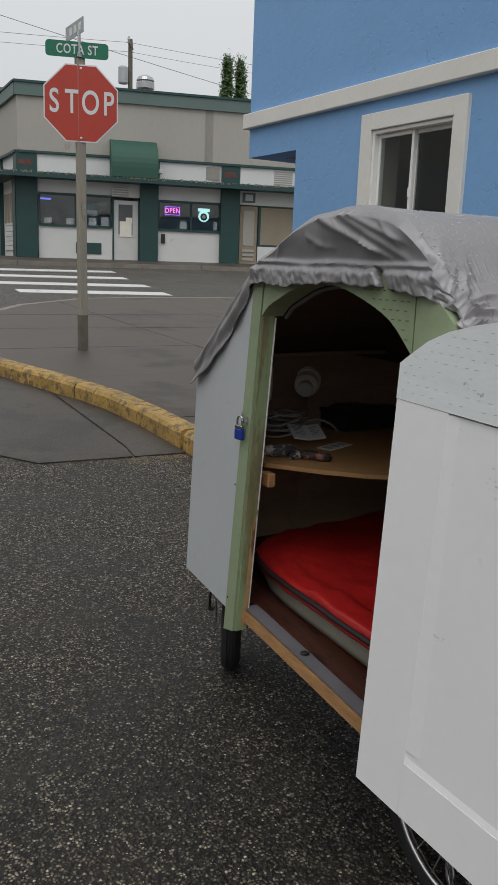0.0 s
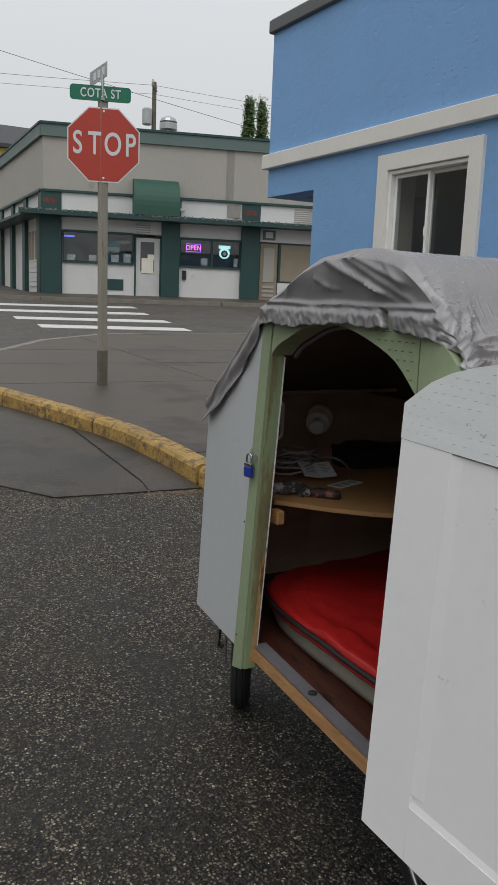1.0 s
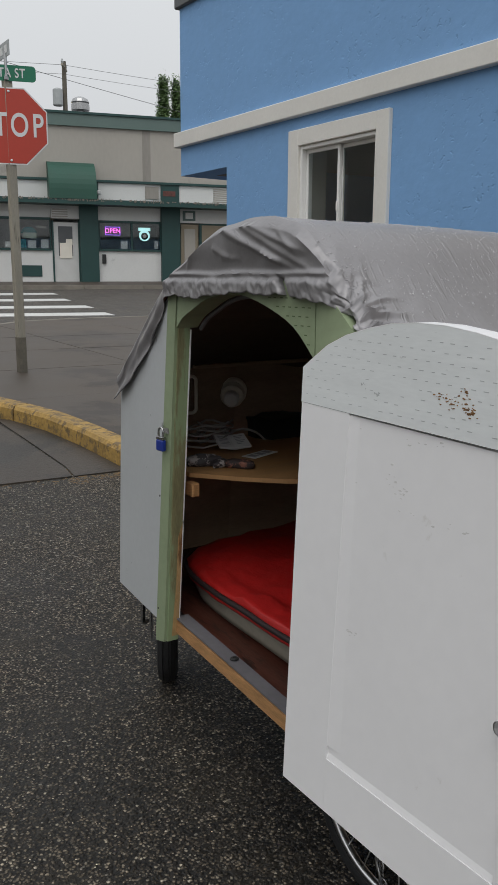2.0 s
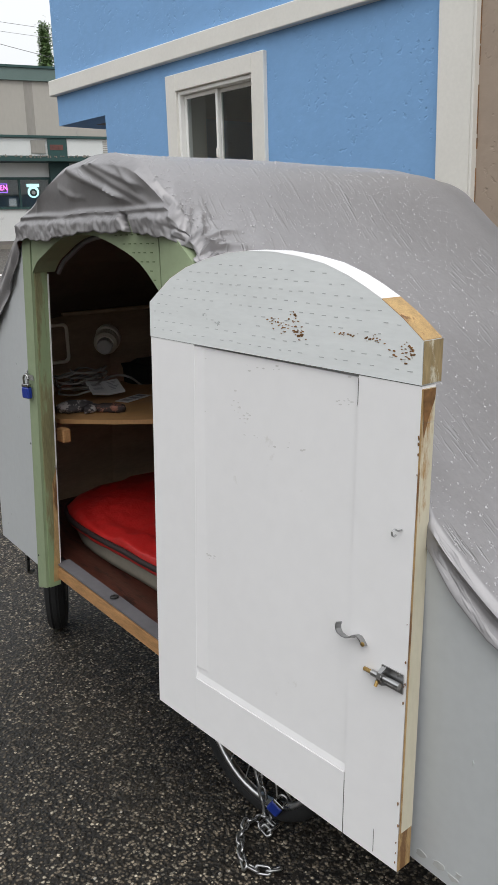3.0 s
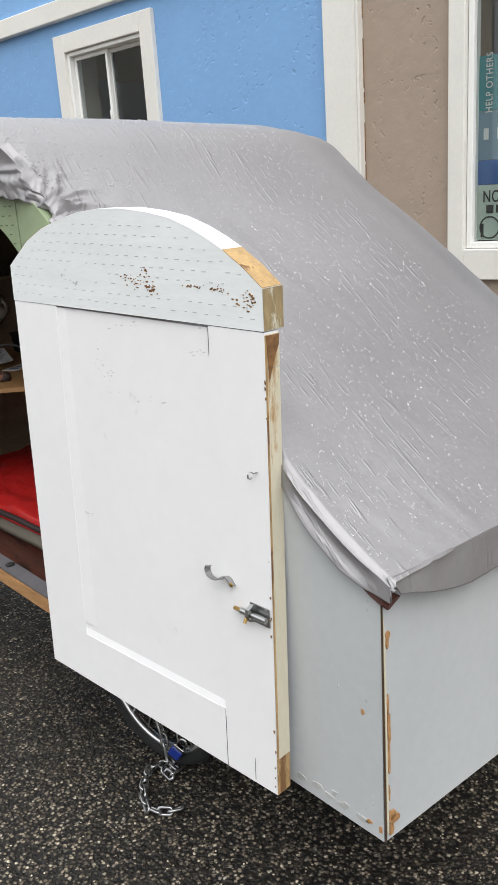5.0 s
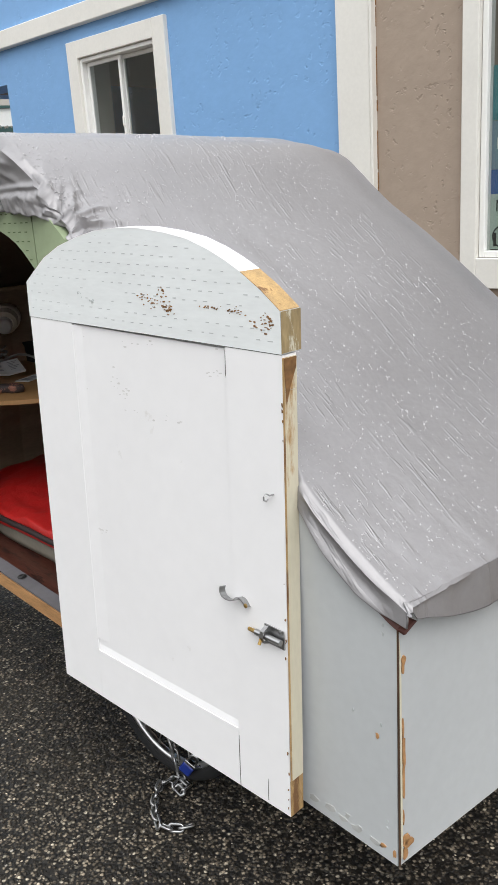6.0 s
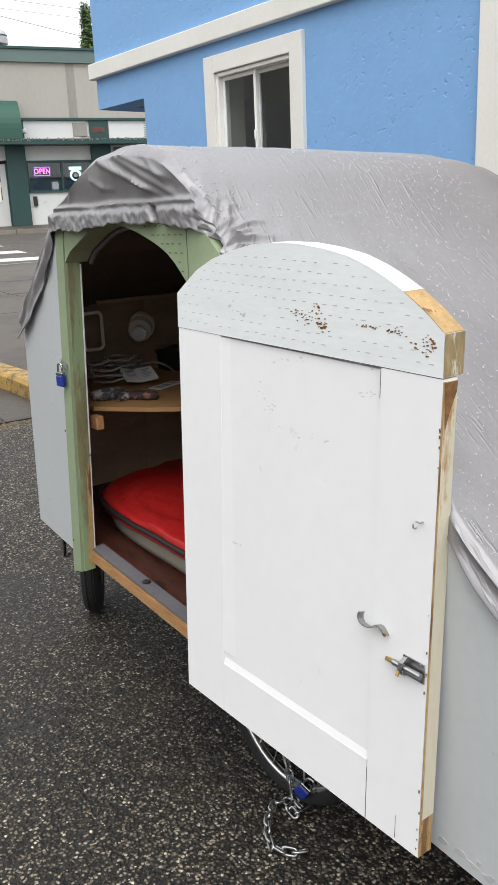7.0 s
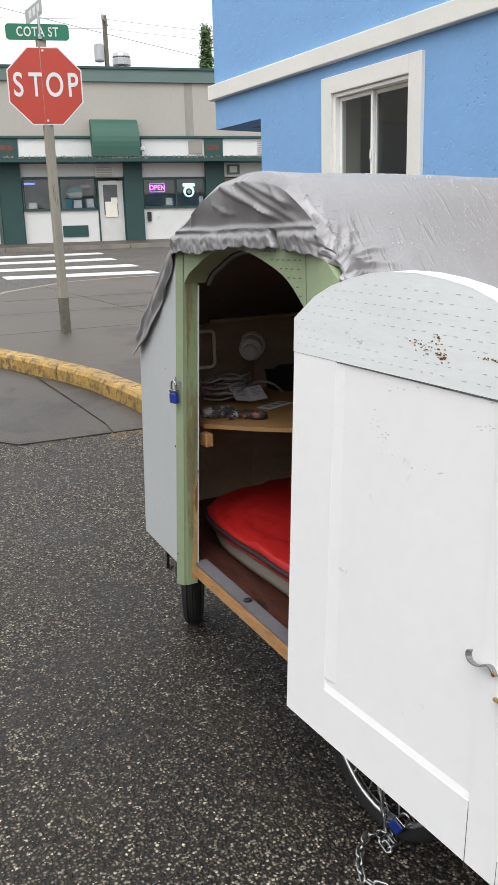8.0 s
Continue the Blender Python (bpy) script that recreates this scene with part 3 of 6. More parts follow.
# the crossing street, its finer asphalt 4 mm above the parking lane's
bm = bmesh.new()
sheet(bm, [-40, -10, 0, 4, 7, 10, 15, 20, 30, 60], [10.4, 12, 14, 16, 18, 20, 22, 24, 27, 30, 60], lambda x, y: gz(x, y) + 0.006)
solo("road", bm, M["far_road"], "smooth grey asphalt crossing street", "road", kind="structure")

# the corner pavement
KERB = [(1.83, -9.0), (1.83, -4.0), (1.83, 0.5), (1.83, 3.0), (1.83, 4.42), (1.83, 5.1), (1.79, 5.7), (1.69, 6.15), (1.56, 6.65), (1.43, 7.05), (1.28, 7.58), (1.09, 8.12), (1.0, 9.05), (1.3, 10.25), (2.12, 11.4), (2.92, 12.6), (4.34, 13.8), (5.3, 14.1), (7.6, 14.4), (14, 14.2), (30, 13.0)]


def inward(poly, w):
    out = []
    for i, p in enumerate(poly):
        a, b = Vector(poly[max(i - 1, 0)]), Vector(poly[min(i + 1, len(poly) - 1)])
        d = (b - a).normalized()
        out.append((p[0] + d.y * w, p[1] - d.x * w))
    return out


INNER = inward(KERB, 0.15)
UP = 0.13


def clip(poly, axis, value, keep_more):
    out = []
    for i, p in enumerate(poly):
        q = poly[(i + 1) % len(poly)]
        ip, iq = ((p[axis] >= value) == keep_more), ((q[axis] >= value) == keep_more)
        if ip:
            out.append(p)
        if ip != iq:
            t = (value - p[axis]) / (q[axis] - p[axis])
            out.append((p[0] + (q[0] - p[0]) * t, p[1] + (q[1] - p[1]) * t))
    return out


pavement = thing("pavement", (3, 6, gz(3, 6)), "grey damp concrete pavement on a street corner", "pavement", kind="structure")
area = INNER + [(30, -9.0)]


def slab(bm, poly, top, deep):
    return prism(bm, [(x, y, gz(x, y) + top) for x, y in poly], (0, 0, -deep))


XS = [0.9, 3.765, 5.6, 7.4, 9.2, 11, 13, 18, 30]
YS = [-9, -6, -3, 0, 2, 3.2, 4.8, 6.42, 8.1, 9.7, 11.2, 12.7, 14.6]
for i in range(len(XS) - 1):
    for j in range(len(YS) - 1):
        c = area
        for axis, value, more in ((0, XS[i] + 0.006, True), (0, XS[i + 1] - 0.006, False), (1, YS[j] + 0.006, True), (1, YS[j + 1] - 0.006, False)):
            c = clip(c, axis, value, more) if len(c) > 2 else []
        if len(c) > 2:
            part("paving_slab", slab(bmesh.new(), c, UP + random.uniform(-0.002, 0.002), 0.12), M["walk"], pavement)
part("joint_bed", slab(bmesh.new(), area, UP - 0.012, 0.1), M["joint"], pavement)

kerb = thing("kerb", (1.9, 5, gz(1.9, 5)), "worn yellow painted concrete kerb with cracks", "kerb", kind="structure")


def kerb_piece(a, b, ia, ib, material):
    bm = bmesh.new()
    def ring(p, q):
        (x0, y0), (x1, y1) = p, q
        def m(t): return (x0 + (x1 - x0) * t, y0 + (y1 - y0) * t)
        out = []
        for t, h in ((0.0, -0.1), (0.02, UP - 0.03), (0.14, UP - 0.002), (0.25, UP + 0.004), (1.0, UP + 0.004), (1.0, -0.1)):
            x, y = m(t)
            out.append(bm.verts.new((x, y, gz(x, y) + h)))
        return out
    steps = []
    for t in (0, 0.33, 0.66, 1):
        w = lambda p, q: (p[0] + (q[0] - p[0]) * t, p[1] + (q[1] - p[1]) * t)
        steps.append(ring(w(a, b), w(ia, ib)))
    for r, s in zip(steps, steps[1:]):
        for k in range(6):
            bm.faces.new((r[k], r[(k + 1) % 6], s[(k + 1) % 6], s[k]))
    bm.faces.new(steps[0])
    bm.faces.new(steps[-1][::-1])
    part("kerb_stone", bm, material, kerb)


for i in range(len(KERB) - 1):
    a, b, ia, ib = KERB[i], KERB[i + 1], INNER[i], INNER[i + 1]
    d = (Vector(b) - Vector(a)).normalized() * (0.045 if i == 4 else 0.014 if i in (2, 7, 10) else 0.001)
    a2, ia2 = (a[0] + d.x, a[1] + d.y), (ia[0] + d.x, ia[1] + d.y)
    kerb_piece(a2, b, ia2, ib, M["kerb"] if i < 12 else M["kerb_raw"])

# concrete patch in the gutter, with its cracks
patch = thing("concrete_patch", (1.3, 5.4, gz(1.3, 5.4)), "damp dark concrete gutter patch in the asphalt", "patch", kind="structure")
for poly in ([(0.88, 4.42), (1.46, 4.38), (1.50, 4.62), (1.53, 5.5), (1.56, 6.35), (1.38, 7.3), (0.9, 8.0), (-0.4, 8.6), (-0.9, 7.0), (0.2, 5.4)], [(1.475, 4.378), (1.825, 4.36), (1.825, 5.1), (1.785, 5.7), (1.685, 6.2), (1.59, 6.34), (1.555, 5.5), (1.515, 4.62)]):
    part("patch_slab", prism(bmesh.new(), [(x, y, gz(x, y) + 0.008) for x, y in poly], (0, 0, -0.05)), M["patch"], patch)

# crossing stripes
crossing = thing("crosswalk", (5.5, 20, gz(5.5, 20)), "worn white crosswalk stripes across the street", "crosswalk", kind="structure")
for y0, x0, x1 in ((16.05, 4.0, 7.25), (18.2, 4.0, 7.7), (20.7, 4.1, 8.15), (23.3, 4.2, 8.8)):
    bm = bmesh.new()
    pts = [(x0, y0 + 0.25), (x1, y0), (x1 + 0.1, y0 + 0.75), (x0 + 0.1, y0 + 1.0)]
    prism(bm, [(x, y, gz(x, y) + 0.012) for x, y in pts], (0, 0, -0.02))
    part("stripe", bm, M["line"], crossing)

# ---- the blue and brown building ----
WX = 3.765
ROOF = 3.86


def opening_wall(name, y0, y1, z0, z1, oy0, oy1, oz0, oz1, material, label):
    """A wall 0.25 m thick along y with one opening through it."""
    bm = bmesh.new()
    for a, b, c, d in ((y0, oy0, z0, z1), (oy1, y1, z0, z1), (oy0, oy1, z0, oz0), (oy0, oy1, oz1, z1)):
        box(bm, WX, WX + 0.25, a, b, c, d)
    bmesh.ops.remove_doubles(bm, verts=bm.verts, dist=1e-5)
    return solo(name, bm, material, label, "wall", kind="structure")


opening_wall("wall_blue", 2.6, 6.19, -0.1, ROOF, 4.20, 5.094, 1.30, 2.38, M["blue"], "bright blue stucco outer wall with a sliding window")
solo("wall_blue_corner", B(WX, WX + 0.25, 6.19, 7.02, 2.34, ROOF), M["blue"], "bright blue stucco wall above the recessed corner", "wall", kind="structure")
solo("wall_blue_front", B(WX + 0.25, 16, 6.77, 7.02, 2.34, ROOF), M["blue"], "bright blue stucco front wall", "wall", kind="structure")
solo("wall_recess", B(WX + 0.25, 16, 5.94, 6.19, -0.1, 2.34), M["blue"], "bright blue stucco wall of the recess", "wall", kind="structure")
solo("soffit", B(WX + 0.25, 16, 6.19, 6.77, 2.34, 2.44), M["coping"], "dark soffit over the recessed corner", "soffit", kind="structure")
opening_wall("wall_brown", -6.0, 2.6, -0.5, ROOF, -0.3, 1.720, 0.905, 2.55, M["brown"], "rough brown stucco outer wall with a shop window")
solo("roof", B(WX - 0.02, 16, -6, 7.04, ROOF + 0.09, ROOF + 0.13), M["coping"], "flat roof of the blue building", "roof", kind="structure")
solo("parapet_coping", B(WX - 0.04, WX + 0.3, -6, 7.06, ROOF, ROOF + 0.12, bevel=0.01), M["coping"], "dark metal parapet coping", "coping", kind="structure")
solo("trim_band", B(WX - 0.055, WX + 0.02, 2.61, 7.07, 2.605, 2.74, bevel=0.006), M["trim"], "cream painted horizontal trim band", "trim", kind="structure")
solo("trim_band_front", B(WX + 0.02, 16, 7.0, 7.075, 2.605, 2.74), M["trim"], "cream painted trim band", "trim", kind="structure")
solo("corner_trim", B(WX - 0.04, WX + 0.02, 2.38, 2.612, -0.2, ROOF, bevel=0.006), M["trim"], "cream painted vertical trim board", "trim", kind="structure")
rnd = random.Random(77)
bm = bmesh.new()
z = 0.6
while z < 3.4:
    h = rnd.uniform(0.05, 0.30)
    box(bm, WX - 0.004, WX + 0.001, 2.3595 - rnd.uniform(0, 0.004), 2.3618, z, z + h)
    z += h + rnd.uniform(0.0, 0.12)
solo("trim_crack", bm, M["rot"], "dark cracked paint line beside the trim", "trim", kind="structure")
solo("corner_trim_bead", B(WX - 0.046, WX + 0.02, 2.362, 2.378, -0.2, ROOF, bevel=0.003), M["trim"], "thin weathered edge bead of the trim", "trim", kind="structure")
for nm, y0, y1 in (("room_blue", 2.7, 6.1), ("room_brown", -5.9, 2.5)):
    bm = bmesh.new()
    for a in ((WX + 3.0, WX + 3.1, y0, y1, -0.1, 3.5), (WX + 0.25, WX + 3.0, y0, y0 + 0.1, -0.1, 3.5), (WX + 0.25, WX + 3.0, y1 - 0.1, y1, -0.1, 3.5), (WX + 0.25, WX + 3.0, y0, y1, 3.4, 3.5), (WX + 0.25, WX + 3.0, y0, y1, 0.2, 0.3)):
        box(bm, *a)
    solo(nm, bm, M["room"], "dim plain room behind the window", "room", kind="structure")

window = thing("window_1", (WX, 4.65, 1.3), "white sliding window in a wide cream surround", "window", kind="structure")
for nm, a in (("surround_side", (5.094, 5.224, 1.17, 2.505)), ("surround_side", (4.07, 4.20, 1.17, 2.505)), ("surround_head", (4.20, 5.094, 2.38, 2.505)), ("surround_sill", (4.20, 5.094, 1.17, 1.30))):
    part(nm, B(WX - 0.035, WX + 0.01, *a, bevel=0.004), M["trim"], window)
for a in ((5.066, 5.0935, 1.30, 2.378), (4.202, 4.228, 1.30, 2.378), (4.228, 5.066, 2.350, 2.378), (4.228, 5.066, 1.302, 1.342)):
    part("frame_bar", B(WX - 0.012, WX + 0.10, *a, bevel=0.003), M["vinyl"], window)
for y0, y1, x in ((4.655, 5.064, 0.028), (4.230, 4.680, 0.060)):
    sash = part("sash", B(WX + x, WX + x + 0.028, y1 - 0.026, y1, 1.344, 2.348, bevel=0.003), M["vinyl"], window)
    for a in ((y0, y0 + 0.026, 1.344, 2.348), (y0 + 0.026, y1 - 0.026, 2.320, 2.348), (y0 + 0.026, y1 - 0.026, 1.344, 1.378)):
        part("sash_bar", B(WX + x, WX + x + 0.028, *a, bevel=0.003), M["vinyl"], sash)
    pane = part("pane", B(WX + x + 0.011, WX + x + 0.016, y0 + 0.026, y1 - 0.026, 1.378, 2.320), M["glass"], sash)
    pane.visible_shadow = False
part("reveal", B(WX + 0.101, WX + 0.255, 5.080, 5.0935, 1.30, 2.38), M["f_grey"], window)
part("latch", B(WX + 0.016, WX + 0.028, 4.66, 4.678, 1.86, 1.93, bevel=0.004), M["vinyl"], window)

shop = thing("window_2", (WX, 0.7, 0.9), "white framed shop window with posters inside", "window", kind="structure")
for nm, a in (("surround_side", (1.720, 1.815, 0.745, 2.68)), ("surround_side", (-0.43, -0.30, 0.745, 2.68)), ("surround_head", (-0.3, 1.720, 2.55, 2.68)), ("surround_sill", (-0.3, 1.720, 0.745, 0.905))):
    part(nm, B(WX - 0.035, WX + 0.01, *a, bevel=0.005), M["trim"], shop)
for a in ((1.686, 1.718, 0.907, 2.548), (-0.298, -0.255, 0.907, 2.548), (-0.255, 1.686, 2.508, 2.548), (-0.255, 1.686, 0.907, 0.94)):
    part("frame_bar", B(WX - 0.005, WX + 0.07, *a, bevel=0.004), M["vinyl"], shop)
pane = part("pane", B(WX + 0.028, WX + 0.034, -0.255, 1.686, 0.94, 2.508), M["glass"], shop)
pane.visible_shadow = False

# posters behind the shop window
FACE = pose(0, 0, 0, 90, 0, -90)


def poster(z0, z1, material, label, y0=0.35, y1=1.684, x=0.055):
    return solo("window_poster", B(WX + x, WX + x + 0.004, y0, y1, z0, z1), M[material], label, "poster", "posters in the shop window")


teal = poster(1.59, 1.85, "teal", "teal poster with white letters behind the glass")
writing("letters", "HELP OTHERS", 0.052, Matrix.Translation((WX + 0.053, 1.625, 1.72)) @ FACE @ pose(0, 0, 0, 0, 0, 90), M["sign_white"], teal, 0.0008, 0.8)
slate = poster(1.352, 1.588, "poster_slate", "grey-blue poster panel behind the glass")
for k in range(3):
    part("letter_bar", B(WX + 0.052, WX + 0.0545, 1.627 - k * 0.075, 1.654 - k * 0.075, 1.45, 1.505), M["sign_white"], slate)
poster(1.228, 1.350, "poster_blue", "deep blue poster band behind the glass")
notice = poster(0.945, 1.226, "poster_pale", "pale green notice with bold black letters")
writing("letters", "NO", 0.085, Matrix.Translation((WX + 0.053, 1.604, 1.165)) @ FACE, M["black"], notice, 0.0008, 0.7)
for k in range(2):
    part("letter_bar", B(WX + 0.052, WX + 0.0545, 1.592 - k * 0.055, 1.632 - k * 0.055, 1.085, 1.125), M["black"], notice)
part("stamp_ring", tube(bmesh.new(), [(WX + 0.054, 1.612 + 0.055 * math.cos(w * 0.2618), 1.01 + 0.055 * math.sin(w * 0.2618)) for w in range(24)], 0.004, 5, True), M["black"], notice)
part("letter_bar", B(WX + 0.052, WX + 0.0545, 1.647, 1.662, 0.96, 1.03), M["black"], notice)

# ---- the trailer ----
def curve(pts, per):
    out = []
    for i in range(len(pts) - 1):
        p0, p1, p2, p3 = (Vector(pts[max(0, min(len(pts) - 1, i + k))]) for k in (-1, 0, 1, 2))
        n = max(2, int((p2 - p1).length / per))
        for k in range(n):
            t = k / n
            out.append(0.5 * (2 * p1 + (p2 - p0) * t + (2 * p0 - 5 * p1 + 4 * p2 - p3) * t * t + (3 * p1 - p0 - 3 * p2 + p3) * t ** 3))
    return out + [Vector(pts[-1])]


SX = 0.615
SIDE = [(0.121, 0.212), (0.118, 0.672), (0.300, 0.822), (0.560, 0.985), (0.780, 1.150), (0.900, 1.285), (0.985, 1.370), (1.130, 1.415), (1.290, 1.400), (1.420, 1.345), (1.530, 1.296), (1.600, 1.245)]
camper = thing("camper_trailer", (1.1, 1.0, gz(1.1, 1.0)), "small homemade grey plywood camper trailer with its door open", "trailer")


def low(y):
    return 0.212 + (y - 0.121) * 0.1075


ARCH = [(1.501, 1.205), (1.470, 1.232), (1.430, 1.250), (1.355, 1.280), (1.270, 1.292), (1.190, 1.288), (1.100, 1.264), (1.020, 1.230), (0.960, 1.178), (0.935, 1.150)]


ARCH = [tuple(p) for p in curve(ARCH, 0.022)]


def jamb(z):
    return 1.586 - 0.098 * (z - 0.34)


# near side: the part beside the door, and the narrow part beyond the post
bm = bmesh.new()
prism(bm, [(SX, y, z) for y, z in [(0.121, 0.212), (0.935, low(0.935)), (0.935, 1.30)] + [(y, z) for y, z in SIDE[::-1] if y < 0.93 and z > 0.5]], (0.018, 0, 0))
part("side_panel", bm, M["grey"], camper, "grey-blue painted plywood side panel")
bm = bmesh.new()
prism(bm, [(0.607, 1.60, low(1.60)), (0.672, 2.03, 0.352), (0.664, 1.966, 1.028), (0.604, 1.535, 1.296)], (0.018, 0, 0))
part("side_panel", bm, M["grey"], camper, "grey-blue painted plywood side panel")
# far side and ends
FX = 1.58
bm = bmesh.new()
prism(bm, [(FX, y, z) for y, z in SIDE] + [(FX, 1.966, 1.012), (FX, 2.03, 0.352)], (-0.018, 0, 0))
part("far_side_panel", bm, M["inner"], camper)
bm = bmesh.new()
prism(bm, [(SX + 0.003, 0.119, 0.212), (FX, 0.0, 0.205), (FX, 0.0, 0.69), (SX + 0.003, 0.116, 0.69)], (0.002, 0.018, 0))
part("front_panel", bm, M["grey"], camper, "grey-blue painted plywood end panel")
bm = bmesh.new()
COLS = [(0.69, 2.03, 1.0), (0.90, 2.075, 1.040), (1.15, 2.12, 1.062), (1.36, 2.08, 1.040), (FX, 2.03, 1.0)]
plate(bm, [[(x, y, 0.352) for x, y, t in COLS], [(x, y - 0.062, t) for x, y, t in COLS]], (0, 0.018, 0))
part("rear_panel", bm, M["inner"], camper)
# roof boards just under the cover, rising towards the middle at the far end
bm = bmesh.new()
line = [(y, z - 0.012) for y, z in SIDE[1:]] + [(1.70, 1.185), (1.80, 1.115), (1.90, 1.050), (1.97, 1.010), (2.10, 0.985)]
xs = [0.70 + 0.0875 * k for k in range(11)]


def roof_at(x, y, z):
    bow = math.sin(math.pi * min(1, max(0, (x - 0.64) / 0.94)))
    return (x, min(y, 1.985 + 0.085 * bow), z + 0.070 * smooth(1.62, 1.95, y) * bow)


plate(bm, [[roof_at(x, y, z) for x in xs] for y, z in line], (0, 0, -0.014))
part("roof_board", bm, M["roof_in"], camper, "dark roof lining, much darker than the wall lining")
# floor
bm = bmesh.new()
prism(bm, [(SX + 0.02, 0.14, low(0.14) + 0.006), (FX - 0.02, 0.14, low(0.14) + 0.006), (FX - 0.02, 2.0, low(2.0) - 0.014), (0.68, 2.0, low(2.0) - 0.014)], (0, 0, 0.03))
part("floor_board", bm, M["floor_in"], camper, "dark red-brown vinyl floor")
bm = bmesh.new()
prism(bm, [(SX + 0.016, 0.94, low(0.94) - 0.012), (SX + 0.016, 1.585, low(1.585) - 0.016), (SX + 0.016, 1.585, low(1.585) + 0.018), (SX + 0.016, 0.94, low(0.94) + 0.024)], (0.022, 0, 0))
part("threshold_rail", bm, M["wood"], camper, "bare orange wood threshold rail")
bm = bmesh.new()
prism(bm, [(SX + 0.017, 0.94, low(0.94) + 0.0285), (0.670, 0.94, low(0.94) + 0.0285), (0.672, 1.585, low(1.585) + 0.024), (SX + 0.017, 1.585, low(1.585) + 0.024)], (0, 0, 0.004))
part("threshold_strip", bm, M["vinyl_grey"], camper, "grey rubber strip along the threshold")
part("bolt", lathe(bmesh.new(), [(0.012, 0), (0.012, 0.003), (0.009, 0.005), (0.004, 0.005), (0.003, 0.002)], (0.655, 1.32, low(1.32) + 0.0305), (0, 0.1, 1), 16), M["black"], camper)
# door frame: post board, jamb, arched boards; all lean with the trailer's floor
bm = bmesh.new()
prism(bm, [(0.597, jamb(1.21) + 0.006, 1.21), (0.597, jamb(1.305) + 0.004, 1.305), (0.597, jamb(1.30) + 0.046, 1.300), (0.597, jamb(1.255) + 0.048, 1.255), (0.597, jamb(0.33) + 0.052, 0.318), (0.597, jamb(0.33) + 0.002, 0.330)], (0.008, 0, 0))
part("door_post", bm, M["green"], camper, "sage green painted door post")
bm = bmesh.new()
prism(bm, [(0.6052, jamb(1.215) + 0.001, 1.215), (0.6052, jamb(1.215) + 0.045, 1.215), (0.6052, jamb(0.345) + 0.055, 0.326), (0.6052, jamb(0.345) - 0.003, 0.331)], (0.033, 0, 0))
part("jamb", bm, M["rawgreen"], camper, "weathered green jamb with bare wood patches")
bm = bmesh.new()
prism(bm, [(0.6385, jamb(1.20) - 0.0015, 1.20), (0.6385, jamb(1.20) + 0.03, 1.20), (0.6385, jamb(0.36) + 0.03, 0.365), (0.6385, jamb(0.36) - 0.0045, 0.365)], (0.003, 0, 0))
part("jamb_bead", bm, M["vinyl"], camper, "thin white bead inside the jamb")
bm = bmesh.new()
prism(bm, [(0.626, jamb(0.64) - 0.0035, 0.64), (0.6375, jamb(0.68) - 0.0033, 0.68), (0.6375, jamb(0.345) - 0.0048, 0.345), (0.617, jamb(0.345) - 0.0048, 0.345), (0.625, jamb(0.5) - 0.0042, 0.5)], (0, 0.002, 0))
part("bare_edge", bm, M["wood_up"], camper, "bare wood where the jamb's paint has worn off")
bm = bmesh.new()
tube(bm, [(0.668, y - 0.003, z - 0.004) for y, z in ARCH], 0.006, 6)
part("arch_bead", bm, M["vinyl_grey"], camper, "pale bead round the arch")
over = [(1.4905, 1.304), (1.4995, 1.215)] + [q for q in ARCH if q[0] > 0.975]
upper = [(0.951, 1.322), (1.489, 1.322)]
bm = bmesh.new()
prism(bm, [(0.598, y, z) for y, z in over + [(0.962, 1.180), (0.951, 1.170)] + upper], (0.062, 0, 0))
arch_l = part("arch_board", bm, M["green"], camper, "sage green incised board cut to an arch")
bm = bmesh.new()
prism(bm, [(0.598, y, z) for y, z in [(0.9475, 1.325), (0.9475, 1.10), (0.80, 1.10), (0.80, 1.195), (0.86, 1.250)]], (0.03, 0, 0))
part("arch_board", bm, M["green"], camper, "sage green incised board cut to an arch")
bm = bmesh.new()
rnd = random.Random(3)
for r in range(8):
    for c in range(7):
        y, z = 0.965 + c * 0.021 + (r % 2) * 0.009 + rnd.uniform(-.002, .002), 1.305 - r * 0.018
        if z > lerp_table([(0.93, 1.17), (0.96, 1.19), (1.0, 1.228), (1.05, 1.258), (1.11, 1.282), (1.2, 1.30)], y)[0]:
            box(bm, 0.5972, 0.5990, y, y + 0.008, z, z + 0.002)
tagged(part("incised_pattern", bm, M["incision_g"], arch_l), kind="stuff")

# shelf, bracket
bm = bmesh.new()
prism(bm, [(0.70, 1.99, 0.790), (0.690, 1.60, 0.789), (0.700, 1.59, 0.789), (0.79, 1.475, 0.789), (0.872, 1.395, 0.789), (0.96, 1.335, 0.789), (1.05, 1.29, 0.789), (1.56, 1.29, 0.789), (1.56, 2.0, 0.790)], (0, 0, 0.012))
part("shelf", bm, M["ply"], camper, "bare plywood shelf with a rounded front")
part("shelf_bracket", B(0.668, 0.692, 1.548, 1.588, 0.745, 0.783, bevel=0.003), M["wood"], camper)

# ---- the open door ----
def dx(y, z):
    return 0.558 - 0.058 * (y - 0.64) + 0.044 * (z - 0.665)


def door_board(pts, front=0.0, thick=0.032):
    """A board in the door's plane through points (y, z); front: how far it stands behind the face."""
    return prism(bmesh.new(), [(dx(y, z) + front, y, z) for y, z in pts], (thick, 0, 0))


JL, JR = (0.938, 1.091), (0.304, 1.061)


def joint(y):
    return JR[1] + (JL[1] - JR[1]) * (y - JR[0]) / (JL[0] - JR[0])


